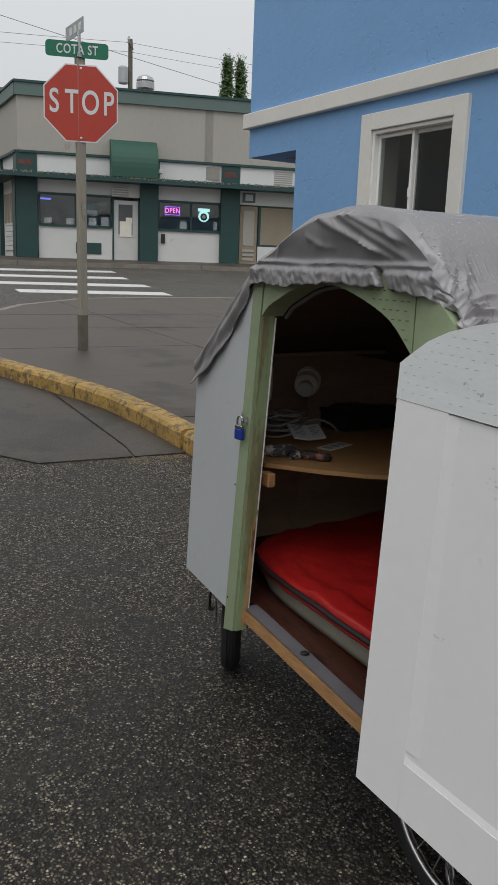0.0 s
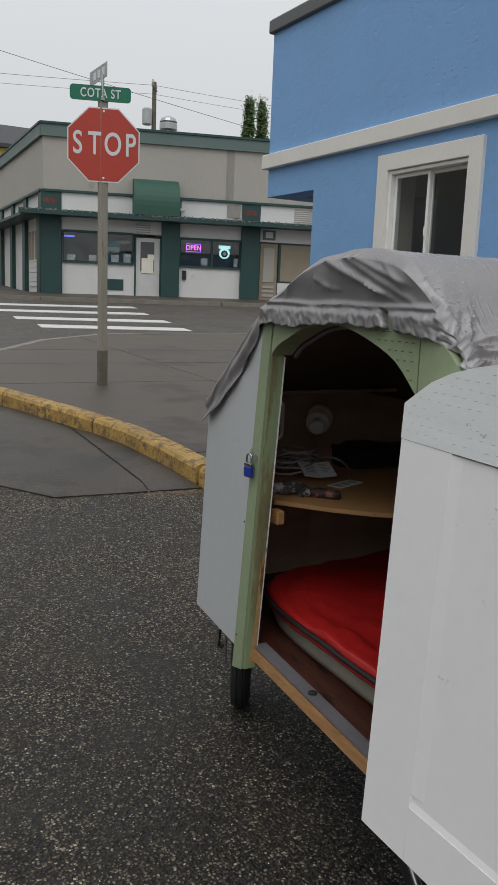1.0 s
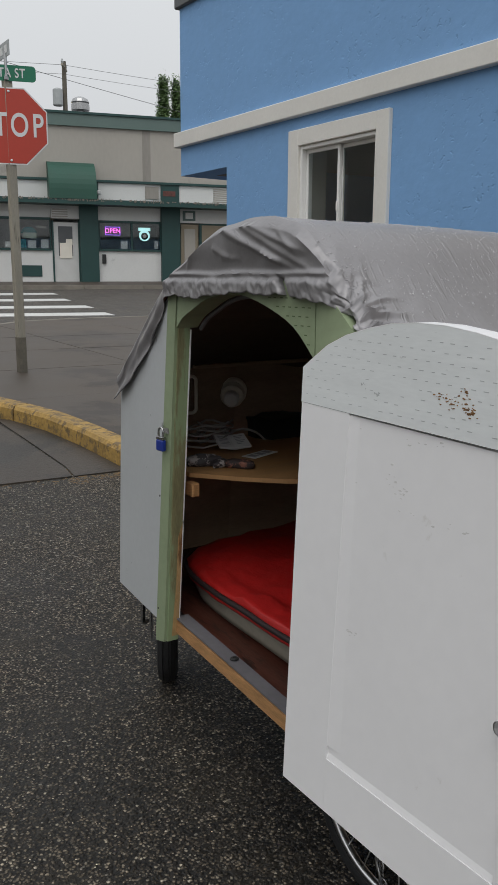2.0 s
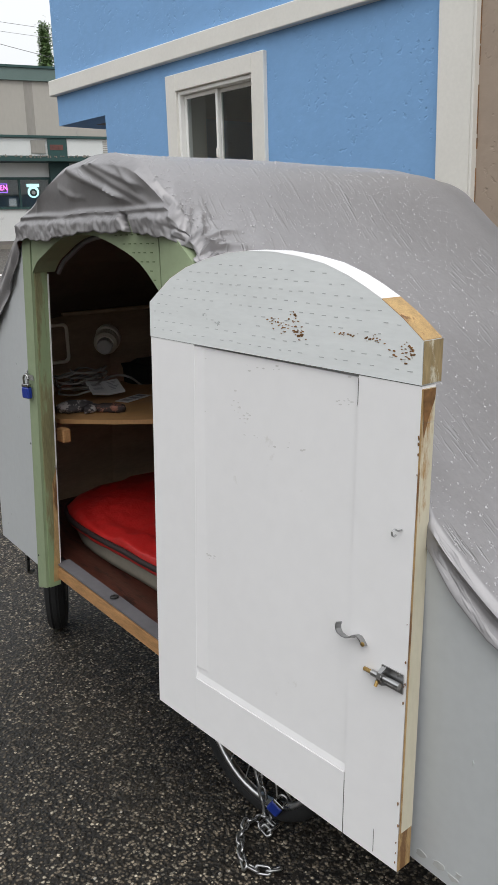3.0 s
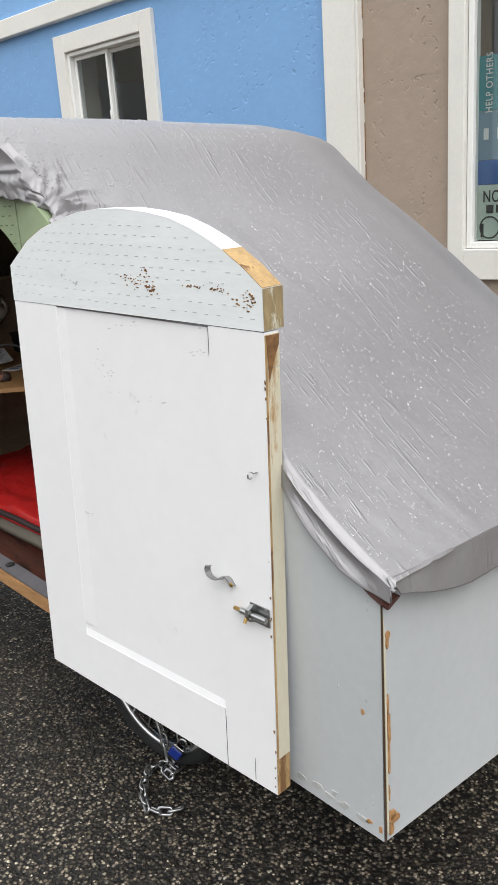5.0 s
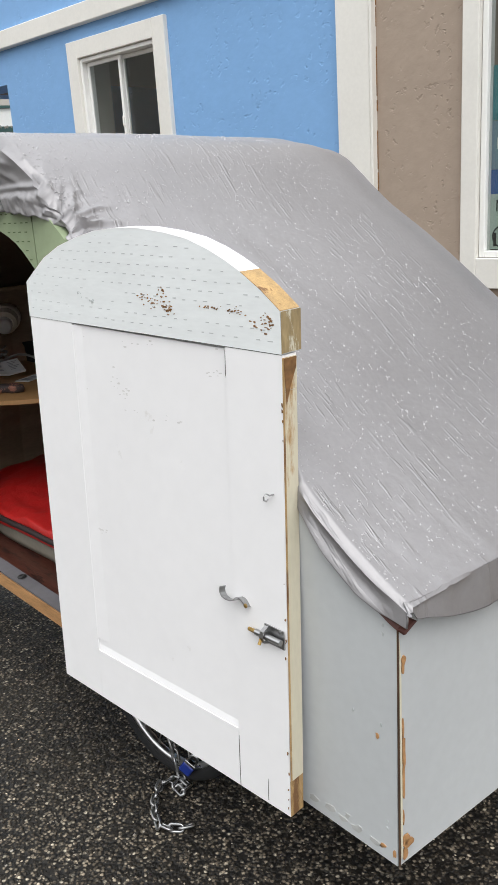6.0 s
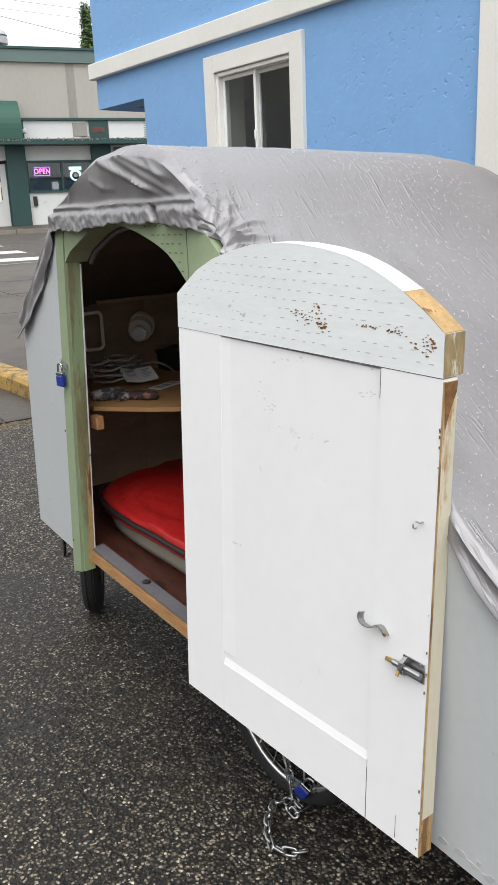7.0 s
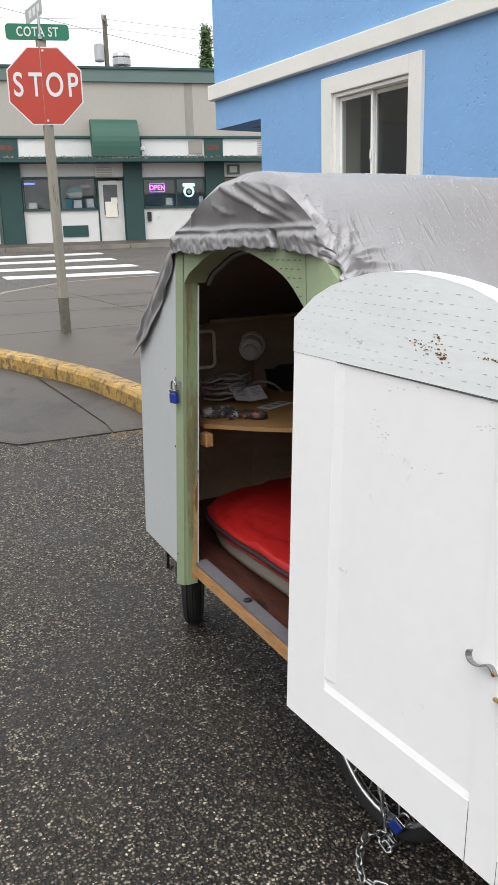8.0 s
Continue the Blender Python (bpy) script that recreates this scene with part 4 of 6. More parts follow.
def foot(y):
    return 0.245 + (0.300 - 0.245) * (y - 0.306) / (0.935 - 0.306)


def rail(y):
    return 0.402 + (0.429 - 0.402) * (y - 0.422) / (0.826 - 0.422)


door = part("door", door_board([(0.9355, foot(0.9355)), (0.812, foot(0.812)), (0.808, joint(0.808) + 0.0005), (0.938, joint(0.938) + 0.0005)]), M["white"], camper, "white painted panel door with an arched top, swung open")
part("stile", door_board([(0.421, foot(0.421)), (0.306, foot(0.306)), (0.304, joint(0.304) + 0.0), (0.419, joint(0.419) + 0.0)]), M["white"], door)
part("panel", door_board([(0.812, rail(0.812) - 0.03), (0.421, rail(0.421) - 0.03), (0.419, joint(0.419) - 0.004), (0.808, joint(0.808) - 0.002)], 0.0040, 0.012), M["white"], door)
part("bottom_rail", door_board([(0.8115, foot(0.8115)), (0.4225, foot(0.4225)), (0.4225, rail(0.4225) - 0.028), (0.8115, rail(0.8115) - 0.028)]), M["white"], door)
bm = bmesh.new()
prism(bm, [(dx(y, rail(y)) + f0, y, rail(y) + a) for y, a, f0 in ((0.8112, -0.0275, 0.0003), (0.4222, -0.0275, 0.0003), (0.4222, -0.0266, 0.0003), (0.8112, -0.0266, 0.0003))], [(0.014, 0, 0), (0.014, 0, 0), (0.0047, 0, 0.019), (0.0047, 0, 0.019)])
part("moulding", bm, M["white"], door)
for ya, yb in ((0.8112, 0.777),):
    bm = bmesh.new()
    prism(bm, [(dx(y, z) + f, y, z) for y, z, f in ((ya, rail(ya), 0.0004), (yb, rail(yb), 0.0041), (yb, joint(yb) - 0.003, 0.0049), (ya, joint(ya) - 0.003, 0.0004))], (0.008, 0, 0))
    part("panel_bevel", bm, M["white"], door)
TOP = [(0.939, 1.0922), (0.939, 1.158), (0.912, 1.178), (0.875, 1.204), (0.828, 1.225), (0.772, 1.2405), (0.720, 1.2505), (0.665, 1.254), (0.604, 1.252), (0.544, 1.244), (0.492, 1.233), (0.448, 1.217), (0.412, 1.200), (0.381, 1.183), (0.342, 1.157), (0.305, 1.127), (0.304, 1.0624)]
arch_board = part("top_board", door_board(TOP, -0.001, 0.044), M["palegreen"], door, "pale grey-green incised board with peeling paint")

# ---- the cover over the trailer ----
PROF = [(0.084, 0.636), (0.088, 0.670), (0.0920, 0.7040), (0.0925, 0.7062), (0.0945, 0.7080), (0.106, 0.7145), (0.150, 0.742), (0.213, 0.788), (0.305, 0.860), (0.430, 0.956), (0.560, 1.050), (0.690, 1.145), (0.800, 1.228), (0.860, 1.287), (0.906, 1.340), (0.950, 1.390), (1.005, 1.428), (1.070, 1.444), (1.132, 1.450), (1.210, 1.448), (1.288, 1.437), (1.360, 1.412), (1.419, 1.384), (1.480, 1.358), (1.529, 1.337), (1.575, 1.308), (1.650, 1.262), (1.748, 1.192), (1.876, 1.096), (1.940, 1.046), (1.966, 1.030)]
HEM = [(0.08, 0.668), (0.141, 0.683), (0.183, 0.702), (0.238, 0.746), (0.304, 0.812), (0.45, 0.93), (0.70, 1.11), (0.790, 1.215), (0.82, 1.243), (0.87, 1.262), (0.92, 1.284), (1.01, 1.289), (1.19, 1.297), (1.386, 1.281), (1.50, 1.287), (1.56, 1.270), (1.60, 1.215), (1.642, 1.176), (1.744, 1.100), (1.84, 1.038), (1.92, 0.992), (2.0, 0.95)]
EDGE = [(0.0, 0.604), (0.25, 0.605), (0.298, 0.612), (0.34, 0.636), (0.80, 0.636), (0.90, 0.600), (0.95, 0.588), (1.48, 0.586), (1.54, 0.590), (1.60, 0.602), (1.95, 0.646), (2.1, 0.655)]


# creases of the end panel: from (y, z) to (y, z), height, width
FOLDS = ((1.285, 1.446, 1.020, 1.350, 0.013, 0.008), (1.205, 1.448, 0.965, 1.345, 0.011, 0.009), (1.25, 1.425, 1.06, 1.362, 0.009, 0.007), (1.16, 1.440, 0.985, 1.38, 0.010, 0.006), (1.40, 1.420, 1.495, 1.340, 0.008, 0.007), (1.45, 1.412, 1.535, 1.338, 0.008, 0.008), (1.37, 1.425, 1.43, 1.345, 0.007, 0.008), (1.30, 1.392, 1.24, 1.372, 0.008, 0.008), (1.27, 1.372, 1.20, 1.368, 0.006, 0.006), (1.10, 1.38, 1.05, 1.358, 0.008, 0.006), (1.05, 1.42, 0.99, 1.37, 0.005, 0.006))


def creases(y, z):
    """Sharp-crested folds, steeper on one side."""
    out = 0.0
    for y0, z0, y1, z1, h, w in FOLDS:
        ly, lz = y1 - y0, z1 - z0
        n2 = ly * ly + lz * lz
        t = ((y - y0) * ly + (z - z0) * lz) / n2
        d = ((y - y0) * lz - (z - z0) * ly) / math.sqrt(n2)
        if d < 0:
            d *= -1.5
        end = smooth(-0.12, 0.12, t) * (1 - smooth(0.85, 1.15, t))
        out += 0.6 * h * end / (1 + (d / (1.05 * w)) ** 2)
    return out


def nz(*p):
    return noise.noise(Vector(p))


def crown(x, y):
    """The cover and the roof under it rise towards the middle at the far end."""
    return 0.075 * smooth(1.62, 1.95, y) * math.sin(math.pi * min(1, max(0, (x - 0.64) / 0.94)))


def cover():
    line = curve(PROF, 0.0036)
    rows, length = [], 0.0
    for i, p in enumerate(line):
        if i:
            length += (p - line[i - 1]).length
        y, z = p
        a, b = line[max(i - 1, 0)], line[min(i + 1, len(line) - 1)]
        tan = (b - a).normalized()
        nor = Vector((-tan.y, tan.x))
        xn = lerp_table(EDGE, y)[0]
        hem = lerp_table(HEM, y)[0]
        dome = smooth(0.84, 0.93, y) * (1 - smooth(1.52, 1.58, y))
        start = 1 - smooth(0.10, 0.40, y)
        rear = smooth(1.55, 2.0, y)
        row = []
        K = 34
        drop = max(0.012, z - 0.012 - hem)
        if start > 0.98 and z < 0.70:
            drop = 0.001
        for k in range(K, 0, -1):
            t = k / K
            zz = z - 0.012 - drop * t
            x = xn + 0.002
            far = smooth(0.05, 0.5, y)
            fold = far * (nz(y * 9, zz * 2.5, 1.7) * 0.010 + nz(y * 22 + zz * 10, zz * 5, 4.1) * 0.006 + 0.011 * smooth(1.5, 1.62, y) * nz((y * 0.8 - zz * 0.6) * 5, (y * 0.6 + zz * 0.8) * 34, 6.6))
            if dome > 0:
                seam = 1.336
                below = smooth(0.0, 0.02, seam - zz)
                pinch = nz(y * 44 + 9 * nz(y * 9, 1, 1) + zz * 12, zz * 26, 8.8) * 0.0042 + nz(y * 100 - zz * 40, zz * 60, 2.2) * 0.0036
                bulge = (0.008 + 0.002 * nz(y * 25, 7.7, 1.0)) * math.exp(-((zz - seam + 0.003 * nz(y * 8, 3.0, 1.0)) / 0.0055) ** 2)
                folds = nz(y * 4, zz * 5, 3.1) * 0.005 + creases(y, zz) + nz(y * 20, zz * 24, 2.9) * 0.0025
                lean = -0.010 * smooth(1.336, 1.41, zz) + 0.010 * smooth(0.014, 0.0, z - zz)
                x += dome * (below * (pinch - 0.012) + (1 - below) * (-folds + lean) - bulge) + (1 - dome) * (-fold)
                s = (y - 1.065 + (1.336 - zz) * 0.5) / 0.032
                x += dome * below * 0.030 * (max(0, 1 - 6 * s) if s > 0 else max(0, 1 + s))
                zz += dome * below * t * nz(y * 36, 1.1, 5.5) * 0.008
            else:
                low_end = (1 - smooth(0.262, 0.30, y)) * smooth(0.11, 0.17, y)
                x += -0.004 * t - fold * (1.2 - 0.8 * low_end) + low_end * (0.011 * smooth(0.03, 0.38, t) - 0.005 - 0.010 * smooth(0.5, 1.0, t))
                zz += nz(y * 14, 2.2, 0.4) * 0.006 * t * smooth(0.2, 0.5, y)
            bunch = math.exp(-((y - 0.845) / 0.05) ** 2)
            x -= bunch * (0.006 + 0.012 * max(0, 1 - 3 * abs(nz(y * 24 + zz * 16, zz * 22, 9.1))) - 0.008 * max(0, 1 - 4 * abs(nz(y * 48 - zz * 30, zz * 40, 3.1))))
            if start > 0.9 and z < 0.705:
                zz = max(zz, 0.694)
            row.append((x, y, zz))
        C = 64
        x0, x1 = xn + 0.006 + 0.002 * dome, 1.618
        for c in range(C + 1):
            f = c / C
            f = f ** 1.35
            x = x0 + (x1 - x0) * f
            d = 0.032 * f * math.exp(-((y - 0.70) / 0.24) ** 2) - 0.020 * f ** 2 * math.exp(-((y - 1.03) / 0.10) ** 2) + 0.010 * f * math.exp(-((y - 0.40) / 0.16) ** 2) - 0.012 * smooth(0.86, 1.0, f) ** 2 + 0.005 * nz(x * 2.2, length * 2.2, 0.5) + 0.0006 * nz(x * 6, length * 6, 3.5)
            slope = 1 - smooth(0.80, 0.95, y)
            d += slope * 0.0012 * nz(x * 16 + length * 5, length * 3.2 - x * 2, 7.7) * (0.35 + smooth(0.45, 0.0, f))
            d += slope * 0.0022 * max(0, 1 - 5 * abs(nz(x * 13 + length * 1.2, length * 2.6, 12.5))) ** 2 * smooth(0.05, 0.35, nz(x * 5, length * 5, 4.4) + 0.25) * smooth(0.75, 0.15, f)
            d += 0.0004 * nz(x * 30, length * 30, 9.9)
            near = smooth(0.16, 0.0, x - xn)
            crease = math.exp(-((y - 0.88) / 0.045) ** 2) * near
            ang, away = math.atan2(x - xn + 0.03, y - 0.835), math.hypot(x - xn, y - 0.845)
            d += math.exp(-(away / 0.085) ** 2) * (0.014 * max(0, 1 - 3.2 * abs(nz(ang * 2.6, away * 5, 5.0))) + 0.008 * max(0, 1 - 4 * abs(nz(ang * 6, away * 14, 8.0))) - 0.008)
            d += near * smooth(0.92, 1.0, y) * (1 - smooth(1.5, 1.55, y)) * 0.004 * nz(x * 14 - y * 8, y * 14, 2.0)
            if c == 0:
                d -= 0.006
            dy = -0.115 * (x - 0.618) * start + 0.085 * rear * math.sin(math.pi * min(1, max(0, (x - 0.62) / 0.98)))
            hang = (1 - smooth(0.66, 0.70, z)) * start
            yy, zz = y + nor.x * d + dy, z + nor.y * d + crown(x, y)
            if start > 0.9 and z < 0.705:
                zz += (0.012 * nz(x * 9, 0.2, 3.3) + 0.036 * smooth(0.16, 0.0, f) + 0.02 * smooth(0.02, 0.0, f)) * (0.712 - z) / 0.07
                yy -= 0.004 * nz(x * 14, z * 10, 1.3) * smooth(0.705, 0.68, z)
            row.append((x, yy, zz))
        for t in (0.25, 0.6, 1.0):
            row.append((1.624, y, z - 0.02 - 0.09 * t))
        rows.append(row)
    verts = [v for r in rows for v in r]
    n = len(rows[0])
    faces = [(i * n + j, i * n + j + 1, (i + 1) * n + j + 1, (i + 1) * n + j) for i in range(len(rows) - 1) for j in range(n - 1)]
    me = bpy.data.meshes.new("tarp_cover")
    me.from_pydata(verts, [], faces)
    me.materials.append(M["tarp"])
    for f in me.polygons:
        f.use_smooth = True
    me.set_sharp_from_angle(angle=radians(62))
    ob = new("tarp_cover", me)
    thick = ob.modifiers.new("cloth", "SOLIDIFY")
    thick.thickness, thick.offset = 0.002, -1
    return tagged(ob, "silver-grey waterproof tarp with raindrops, draped over the trailer", "tarp")


tarp = cover()
bm = bmesh.new()
prism(bm, [(0.607, 0.150, 0.682), (0.6065, 0.128, 0.668), (0.6075, 0.114, 0.660), (0.616, 0.107, 0.650), (0.634, 0.0985, 0.668), (0.620, 0.100, 0.678)], (0.002, -0.003, 0.001))
part("corner_flap", bm, M["tarp_under"], tarp, "red-brown underside of a tarp corner")

# raindrops on the cover, each on the cloth under it
rnd = random.Random(11)
cloth = tarp.data
WIDE = 34 + 65 + 3
ROWS = len(cloth.vertices) // WIDE
co = [v.co for v in cloth.vertices]
verts, faces = [], []
for _ in range(7500):
    i, j = rnd.randrange(24, ROWS - 90), 36 + int(54 * rnd.random() ** 1.25)
    a, b, c = co[i * WIDE + j], co[i * WIDE + j + 1], co[(i + 1) * WIDE + j]
    if a.y < 0.85 and rnd.random() < 0.45:
        continue
    u3, t3 = (b - a).normalized(), (c - a).normalized()
    nor = u3.cross(t3).normalized()
    if nor.z < 0:
        nor = -nor
    at = a + (b - a) * rnd.random() + (c - a) * rnd.random() + nor * 0.0003
    r = rnd.uniform(0.0007, 0.0019) * (1.0 if rnd.random() < 0.88 else 1.5)
    base = len(verts)
    for h, q in ((-0.0004, 1.0), (r * 0.45, 0.72)):
        for k in range(6):
            w = 2 * math.pi * k / 6
            verts.append(at + nor * h + r * q * (math.cos(w) * t3 * 1.25 + math.sin(w) * u3))
    verts.append(at + nor * r * 0.62)
    faces += [(base + k, base + (k + 1) % 6, base + 6 + (k + 1) % 6, base + 6 + k) for k in range(6)]
    faces += [(base + 6 + k, base + 6 + (k + 1) % 6, base + 12) for k in range(6)]
me = bpy.data.meshes.new("raindrops")
me.from_pydata([tuple(v) for v in verts], [], faces)
for f in me.polygons:
    f.use_smooth = True
me.materials.append(M["drop"])
tagged(new("raindrops", me), "clear raindrops beaded on the tarp", "raindrops", kind="stuff")

# ---- door details ----
def ribbon(bm, pts, w, th):
    """A bent flat strip through pts, as wide as the vector w and th thick."""
    pts, w = [Vector(p) for p in pts], Vector(w)
    rings = []
    for i, p in enumerate(pts):
        d = (pts[min(i + 1, len(pts) - 1)] - pts[max(i - 1, 0)]).normalized()
        nn = d.cross(w).normalized() * th
        rings.append([bm.verts.new(q) for q in (p - w / 2, p + w / 2, p + w / 2 + nn, p - w / 2 + nn)])
    for a, b in zip(rings, rings[1:]):
        for k in range(4):
            bm.faces.new((a[k], a[(k + 1) % 4], b[(k + 1) % 4], b[k]))
    bm.faces.new(rings[0])
    bm.faces.new(rings[-1][::-1])
    return bm


def edge_strip(z0, z1, y, material, name="edge", label="", f0=0.0, f1=0.032):
    part(name, prism(bmesh.new(), [(dx(y, z0) + f0, y - 0.0004, z0), (dx(y, z0) + f1, y - 0.0004, z0), (dx(y, z1) + f1, y - 0.0004, z1), (dx(y, z1) + f0, y - 0.0004, z1)], (0, -0.0012, 0)), material, door, label)


edge_strip(0.318, 1.005, 0.3045, M["cream_edge"], "edge", "yellowed edge of the door with bare streaks", 0.0035, 0.032)
edge_strip(0.318, 1.057, 0.3043, M["wood_up"], "edge_lip", "", -0.0002, 0.0032)
edge_strip(0.2465, 0.317, 0.3055, M["wood_up"], "edge_foot", "bare wood at the foot of the door's edge")
edge_strip(1.006, 1.057, 0.3043, M["cream_edge"], "edge", "", 0.0035, 0.032)
part("edge_peel", prism(bmesh.new(), [(dx(0.304, 1.05) + 0.002, 0.3022, 1.056), (dx(0.304, 1.05) + 0.031, 0.3022, 1.056), (dx(0.304, 1.05) + 0.029, 0.3022, 1.040), (dx(0.304, 1.05) + 0.014, 0.3022, 1.012), (dx(0.304, 1.0) + 0.006, 0.3022, 0.985)], (0, -0.0008, 0)), M["rot"], door, "peeled brown patch on the door's edge")
edge_strip(1.0640, 1.1265, 0.3040, M["end_grain"], "board_end", "bare end grain", -0.001, 0.043)
bm = bmesh.new()
for (y0, z0), (y1, z1) in zip(TOP[13:15], TOP[14:16]):
    up = 0.0012
    prism(bm, [(dx(y0, z0) - 0.001, y0, z0 + up), (dx(y1, z1) - 0.001, y1, z1 + up), (dx(y1, z1) + 0.043, y1, z1 + up), (dx(y0, z0) + 0.043, y0, z0 + up)], (0, 0, -0.001))
part("board_edge", bm, M["wood_up"], door, "bare yellow wood along the arch")
bm = bmesh.new()
for (y0, z0), (y1, z1) in zip(TOP[1:13], TOP[2:14]):
    up = 0.0012
    prism(bm, [(dx(y0, z0) - 0.001, y0, z0 + up), (dx(y1, z1) - 0.001, y1, z1 + up), (dx(y1, z1) + 0.043, y1, z1 + up), (dx(y0, z0) + 0.043, y0, z0 + up)], (0, 0, -0.001))
part("board_edge", bm, M["white"], door)
bm = bmesh.new()
rnd = random.Random(5)
for r in range(10):
    for c in range(26):
        y = 0.320 + c * 0.024 + (r % 2) * 0.012 + rnd.uniform(-0.002, 0.002)
        z = joint(y) + 0.018 + r * 0.0165 + rnd.uniform(-0.001, 0.001)
        if r in (2, 3) and rnd.random() < 0.6:
            continue
        topz = lerp_table([(y1, z1) for y1, z1 in TOP[15:0:-1]], y)[0]
        if z < topz - 0.012 and y < 0.925 and rnd.random() < 0.9:
            box(bm, dx(y, z) - 0.0016, dx(y, z), y, y + rnd.uniform(0.005, 0.010), z, z + 0.0013)
tagged(part("incised_pattern", bm, M["incision"], arch_board), kind="stuff")


def flakes(spots, n, size, material, name, parent, seed, squash=0.55, lift=0.0016):
    """Irregular chips of missing paint about each spot (y, z, spread in y, spread in z)."""
    rnd = random.Random(seed)
    bm = bmesh.new()
    for y0, z0, sy, sz in spots:
        for _ in range(n):
            y, z, r = rnd.gauss(y0, sy), rnd.gauss(z0, sz), rnd.uniform(0.3, 1) * size
            k = 7
            pts = []
            for j in range(k):
                w, q = -2 * math.pi * j / k, r * rnd.uniform(0.45, 1.1)
                yy, zz = y + q * math.cos(w), z + q * squash * math.sin(w)
                pts.append((dx(yy, zz) - lift, yy, zz))
            prism(bm, pts, (0.0009, 0, 0))
    tagged(part(name, bm, material, parent), kind="stuff")


flakes([(0.550, 1.126, 0.010, 0.006), (0.538, 1.122, 0.009, 0.003), (0.600, 1.140, 0.016, 0.003), (0.560, 1.150, 0.006, 0.008), (0.345, 1.108, 0.012, 0.006), (0.395, 1.123, 0.012, 0.005), (0.445, 1.128, 0.010, 0.002), (0.325, 1.112, 0.006, 0.008), (0.575, 1.130, 0.02, 0.006)], 16, 0.0036, M["rot"], "peeled_paint", arch_board, 8)
flakes([(0.776, 1.140, 0.004, 0.006), (0.74, 1.128, 0.004, 0.004)], 6, 0.003, M["incision"], "knot", arch_board, 9, 0.9)
flakes([(0.70, 0.985, 0.012, 0.010), (0.675, 0.960, 0.006, 0.012), (0.79, 0.975, 0.004, 0.018), (0.77, 0.675, 0.010, 0.002), (0.45, 1.02, 0.012, 0.003), (0.6, 0.93, 0.05, 0.004), (0.66, 1.06, 0.08, 0.006)], 9, 0.0060, M["scuff"], "scuffs", door, 10, 0.35, -0.0037)
flakes([(0.305, 0.95, 0.0004, 0.04), (0.308, 0.55, 0.0006, 0.10), (0.309, 0.30, 0.001, 0.03)], 5, 0.0022, M["rot"], "edge_chips", door, 12, 2.0)
bm = bmesh.new()
for y, z0, z1 in ((0.4212, 0.245, 0.36), (0.355, 0.256, 0.30), (0.4195, 1.02, 1.062)):
    prism(bm, [(dx(y, z) - 0.0006, yy, z) for yy, z in ((y + 0.0004, z0), (y - 0.0004, z0), (y - 0.0002, z1), (y + 0.0002, z1))], (0.002, 0, 0))
tagged(part("joint_gap", bm, M["gap"], door), kind="stuff")
bm = bmesh.new()
prism(bm, [(dx(y, z) - 0.0004, y, z) for y, z in ((0.9365, joint(0.9365) + 0.0006), (0.306, joint(0.306) + 0.0002), (0.306, joint(0.306) + 0.0016), (0.9365, joint(0.9365) + 0.0022))], (0.004, 0, 0))
part("joint_gap", bm, M["gap"], door)

X0 = dx(0.4, 0.62)
bm = bmesh.new()
hook_path = [(-0.020, 0.030, 0.020), (-0.020, 0.0345, 0.012), (-0.018, 0.036, 0.002), (-0.016, 0.033, -0.008), (-0.013, 0.025, -0.014), (-0.011, 0.014, -0.015), (-0.010, 0.003, -0.011), (-0.012, -0.004, -0.003), (-0.010, -0.010, 0.000), (-0.006, -0.015, -0.004), (-0.0035, -0.021, -0.012), (-0.003, -0.030, -0.024)]
ribbon(bm, [(X0 - 0.001 + a, 0.405 + b, 0.645 + c) for a, b, c in [(p * 0.85, q * 0.72, r * 0.72) for p, q, r in hook_path]], (-0.012, 0.0015, 0.003), 0.0018)
hook = part("hook", bm, M["steel"], door, "galvanised pipe strap used as a pull", smooth=False)
part("screw", lathe(bmesh.new(), [(0.004, 0), (0.004, 0.002), (0.002, 0.003)], (X0 - 0.007, 0.386, 0.631), (-1, 0, 0), 10), M["brass"], hook)
XL = dx(0.335, 0.59)
slant = 0.045
bm = bmesh.new()
prism(bm, [(XL - 0.0004, 0.352, 0.606), (XL - 0.0004, 0.309, 0.604), (XL - 0.0004, 0.309, 0.570), (XL - 0.0004, 0.352, 0.572)], (-0.002, 0, 0))
latch = part("barrel_bolt", bm, M["steel"], door, "small steel barrel bolt")
part("barrel", tube(bmesh.new(), [(XL - 0.010, 0.366, 0.589), (XL - 0.010, 0.309, 0.587)], 0.0055, 10), M["steel"], latch)
part("bolt_tip", tube(bmesh.new(), [(XL - 0.010, 0.382, 0.5895), (XL - 0.010, 0.367, 0.589)], 0.0035, 8), M["brass"], latch)
part("bolt_knob", tube(bmesh.new(), [(XL - 0.012, 0.350, 0.587), (XL - 0.020, 0.350, 0.574)], 0.003, 8), M["brass"], latch)
part("keeper", ribbon(bmesh.new(), [(XL - 0.003, 0.346, 0.604), (XL - 0.016, 0.346, 0.598), (XL - 0.019, 0.346, 0.588), (XL - 0.015, 0.346, 0.577), (XL - 0.003, 0.346, 0.572)], (0, 0.008, 0), 0.0015), M["steel"], latch)
for y, z in ((0.345, 0.6015), (0.317, 0.6005), (0.317, 0.574)):
    part("screw", lathe(bmesh.new(), [(0.003, 0), (0.003, 0.0012), (0.0012, 0.0018)], (XL - 0.0024, y, z), (-1, 0, 0), 8), M["steel"], latch)
XE = dx(0.327, 0.835)
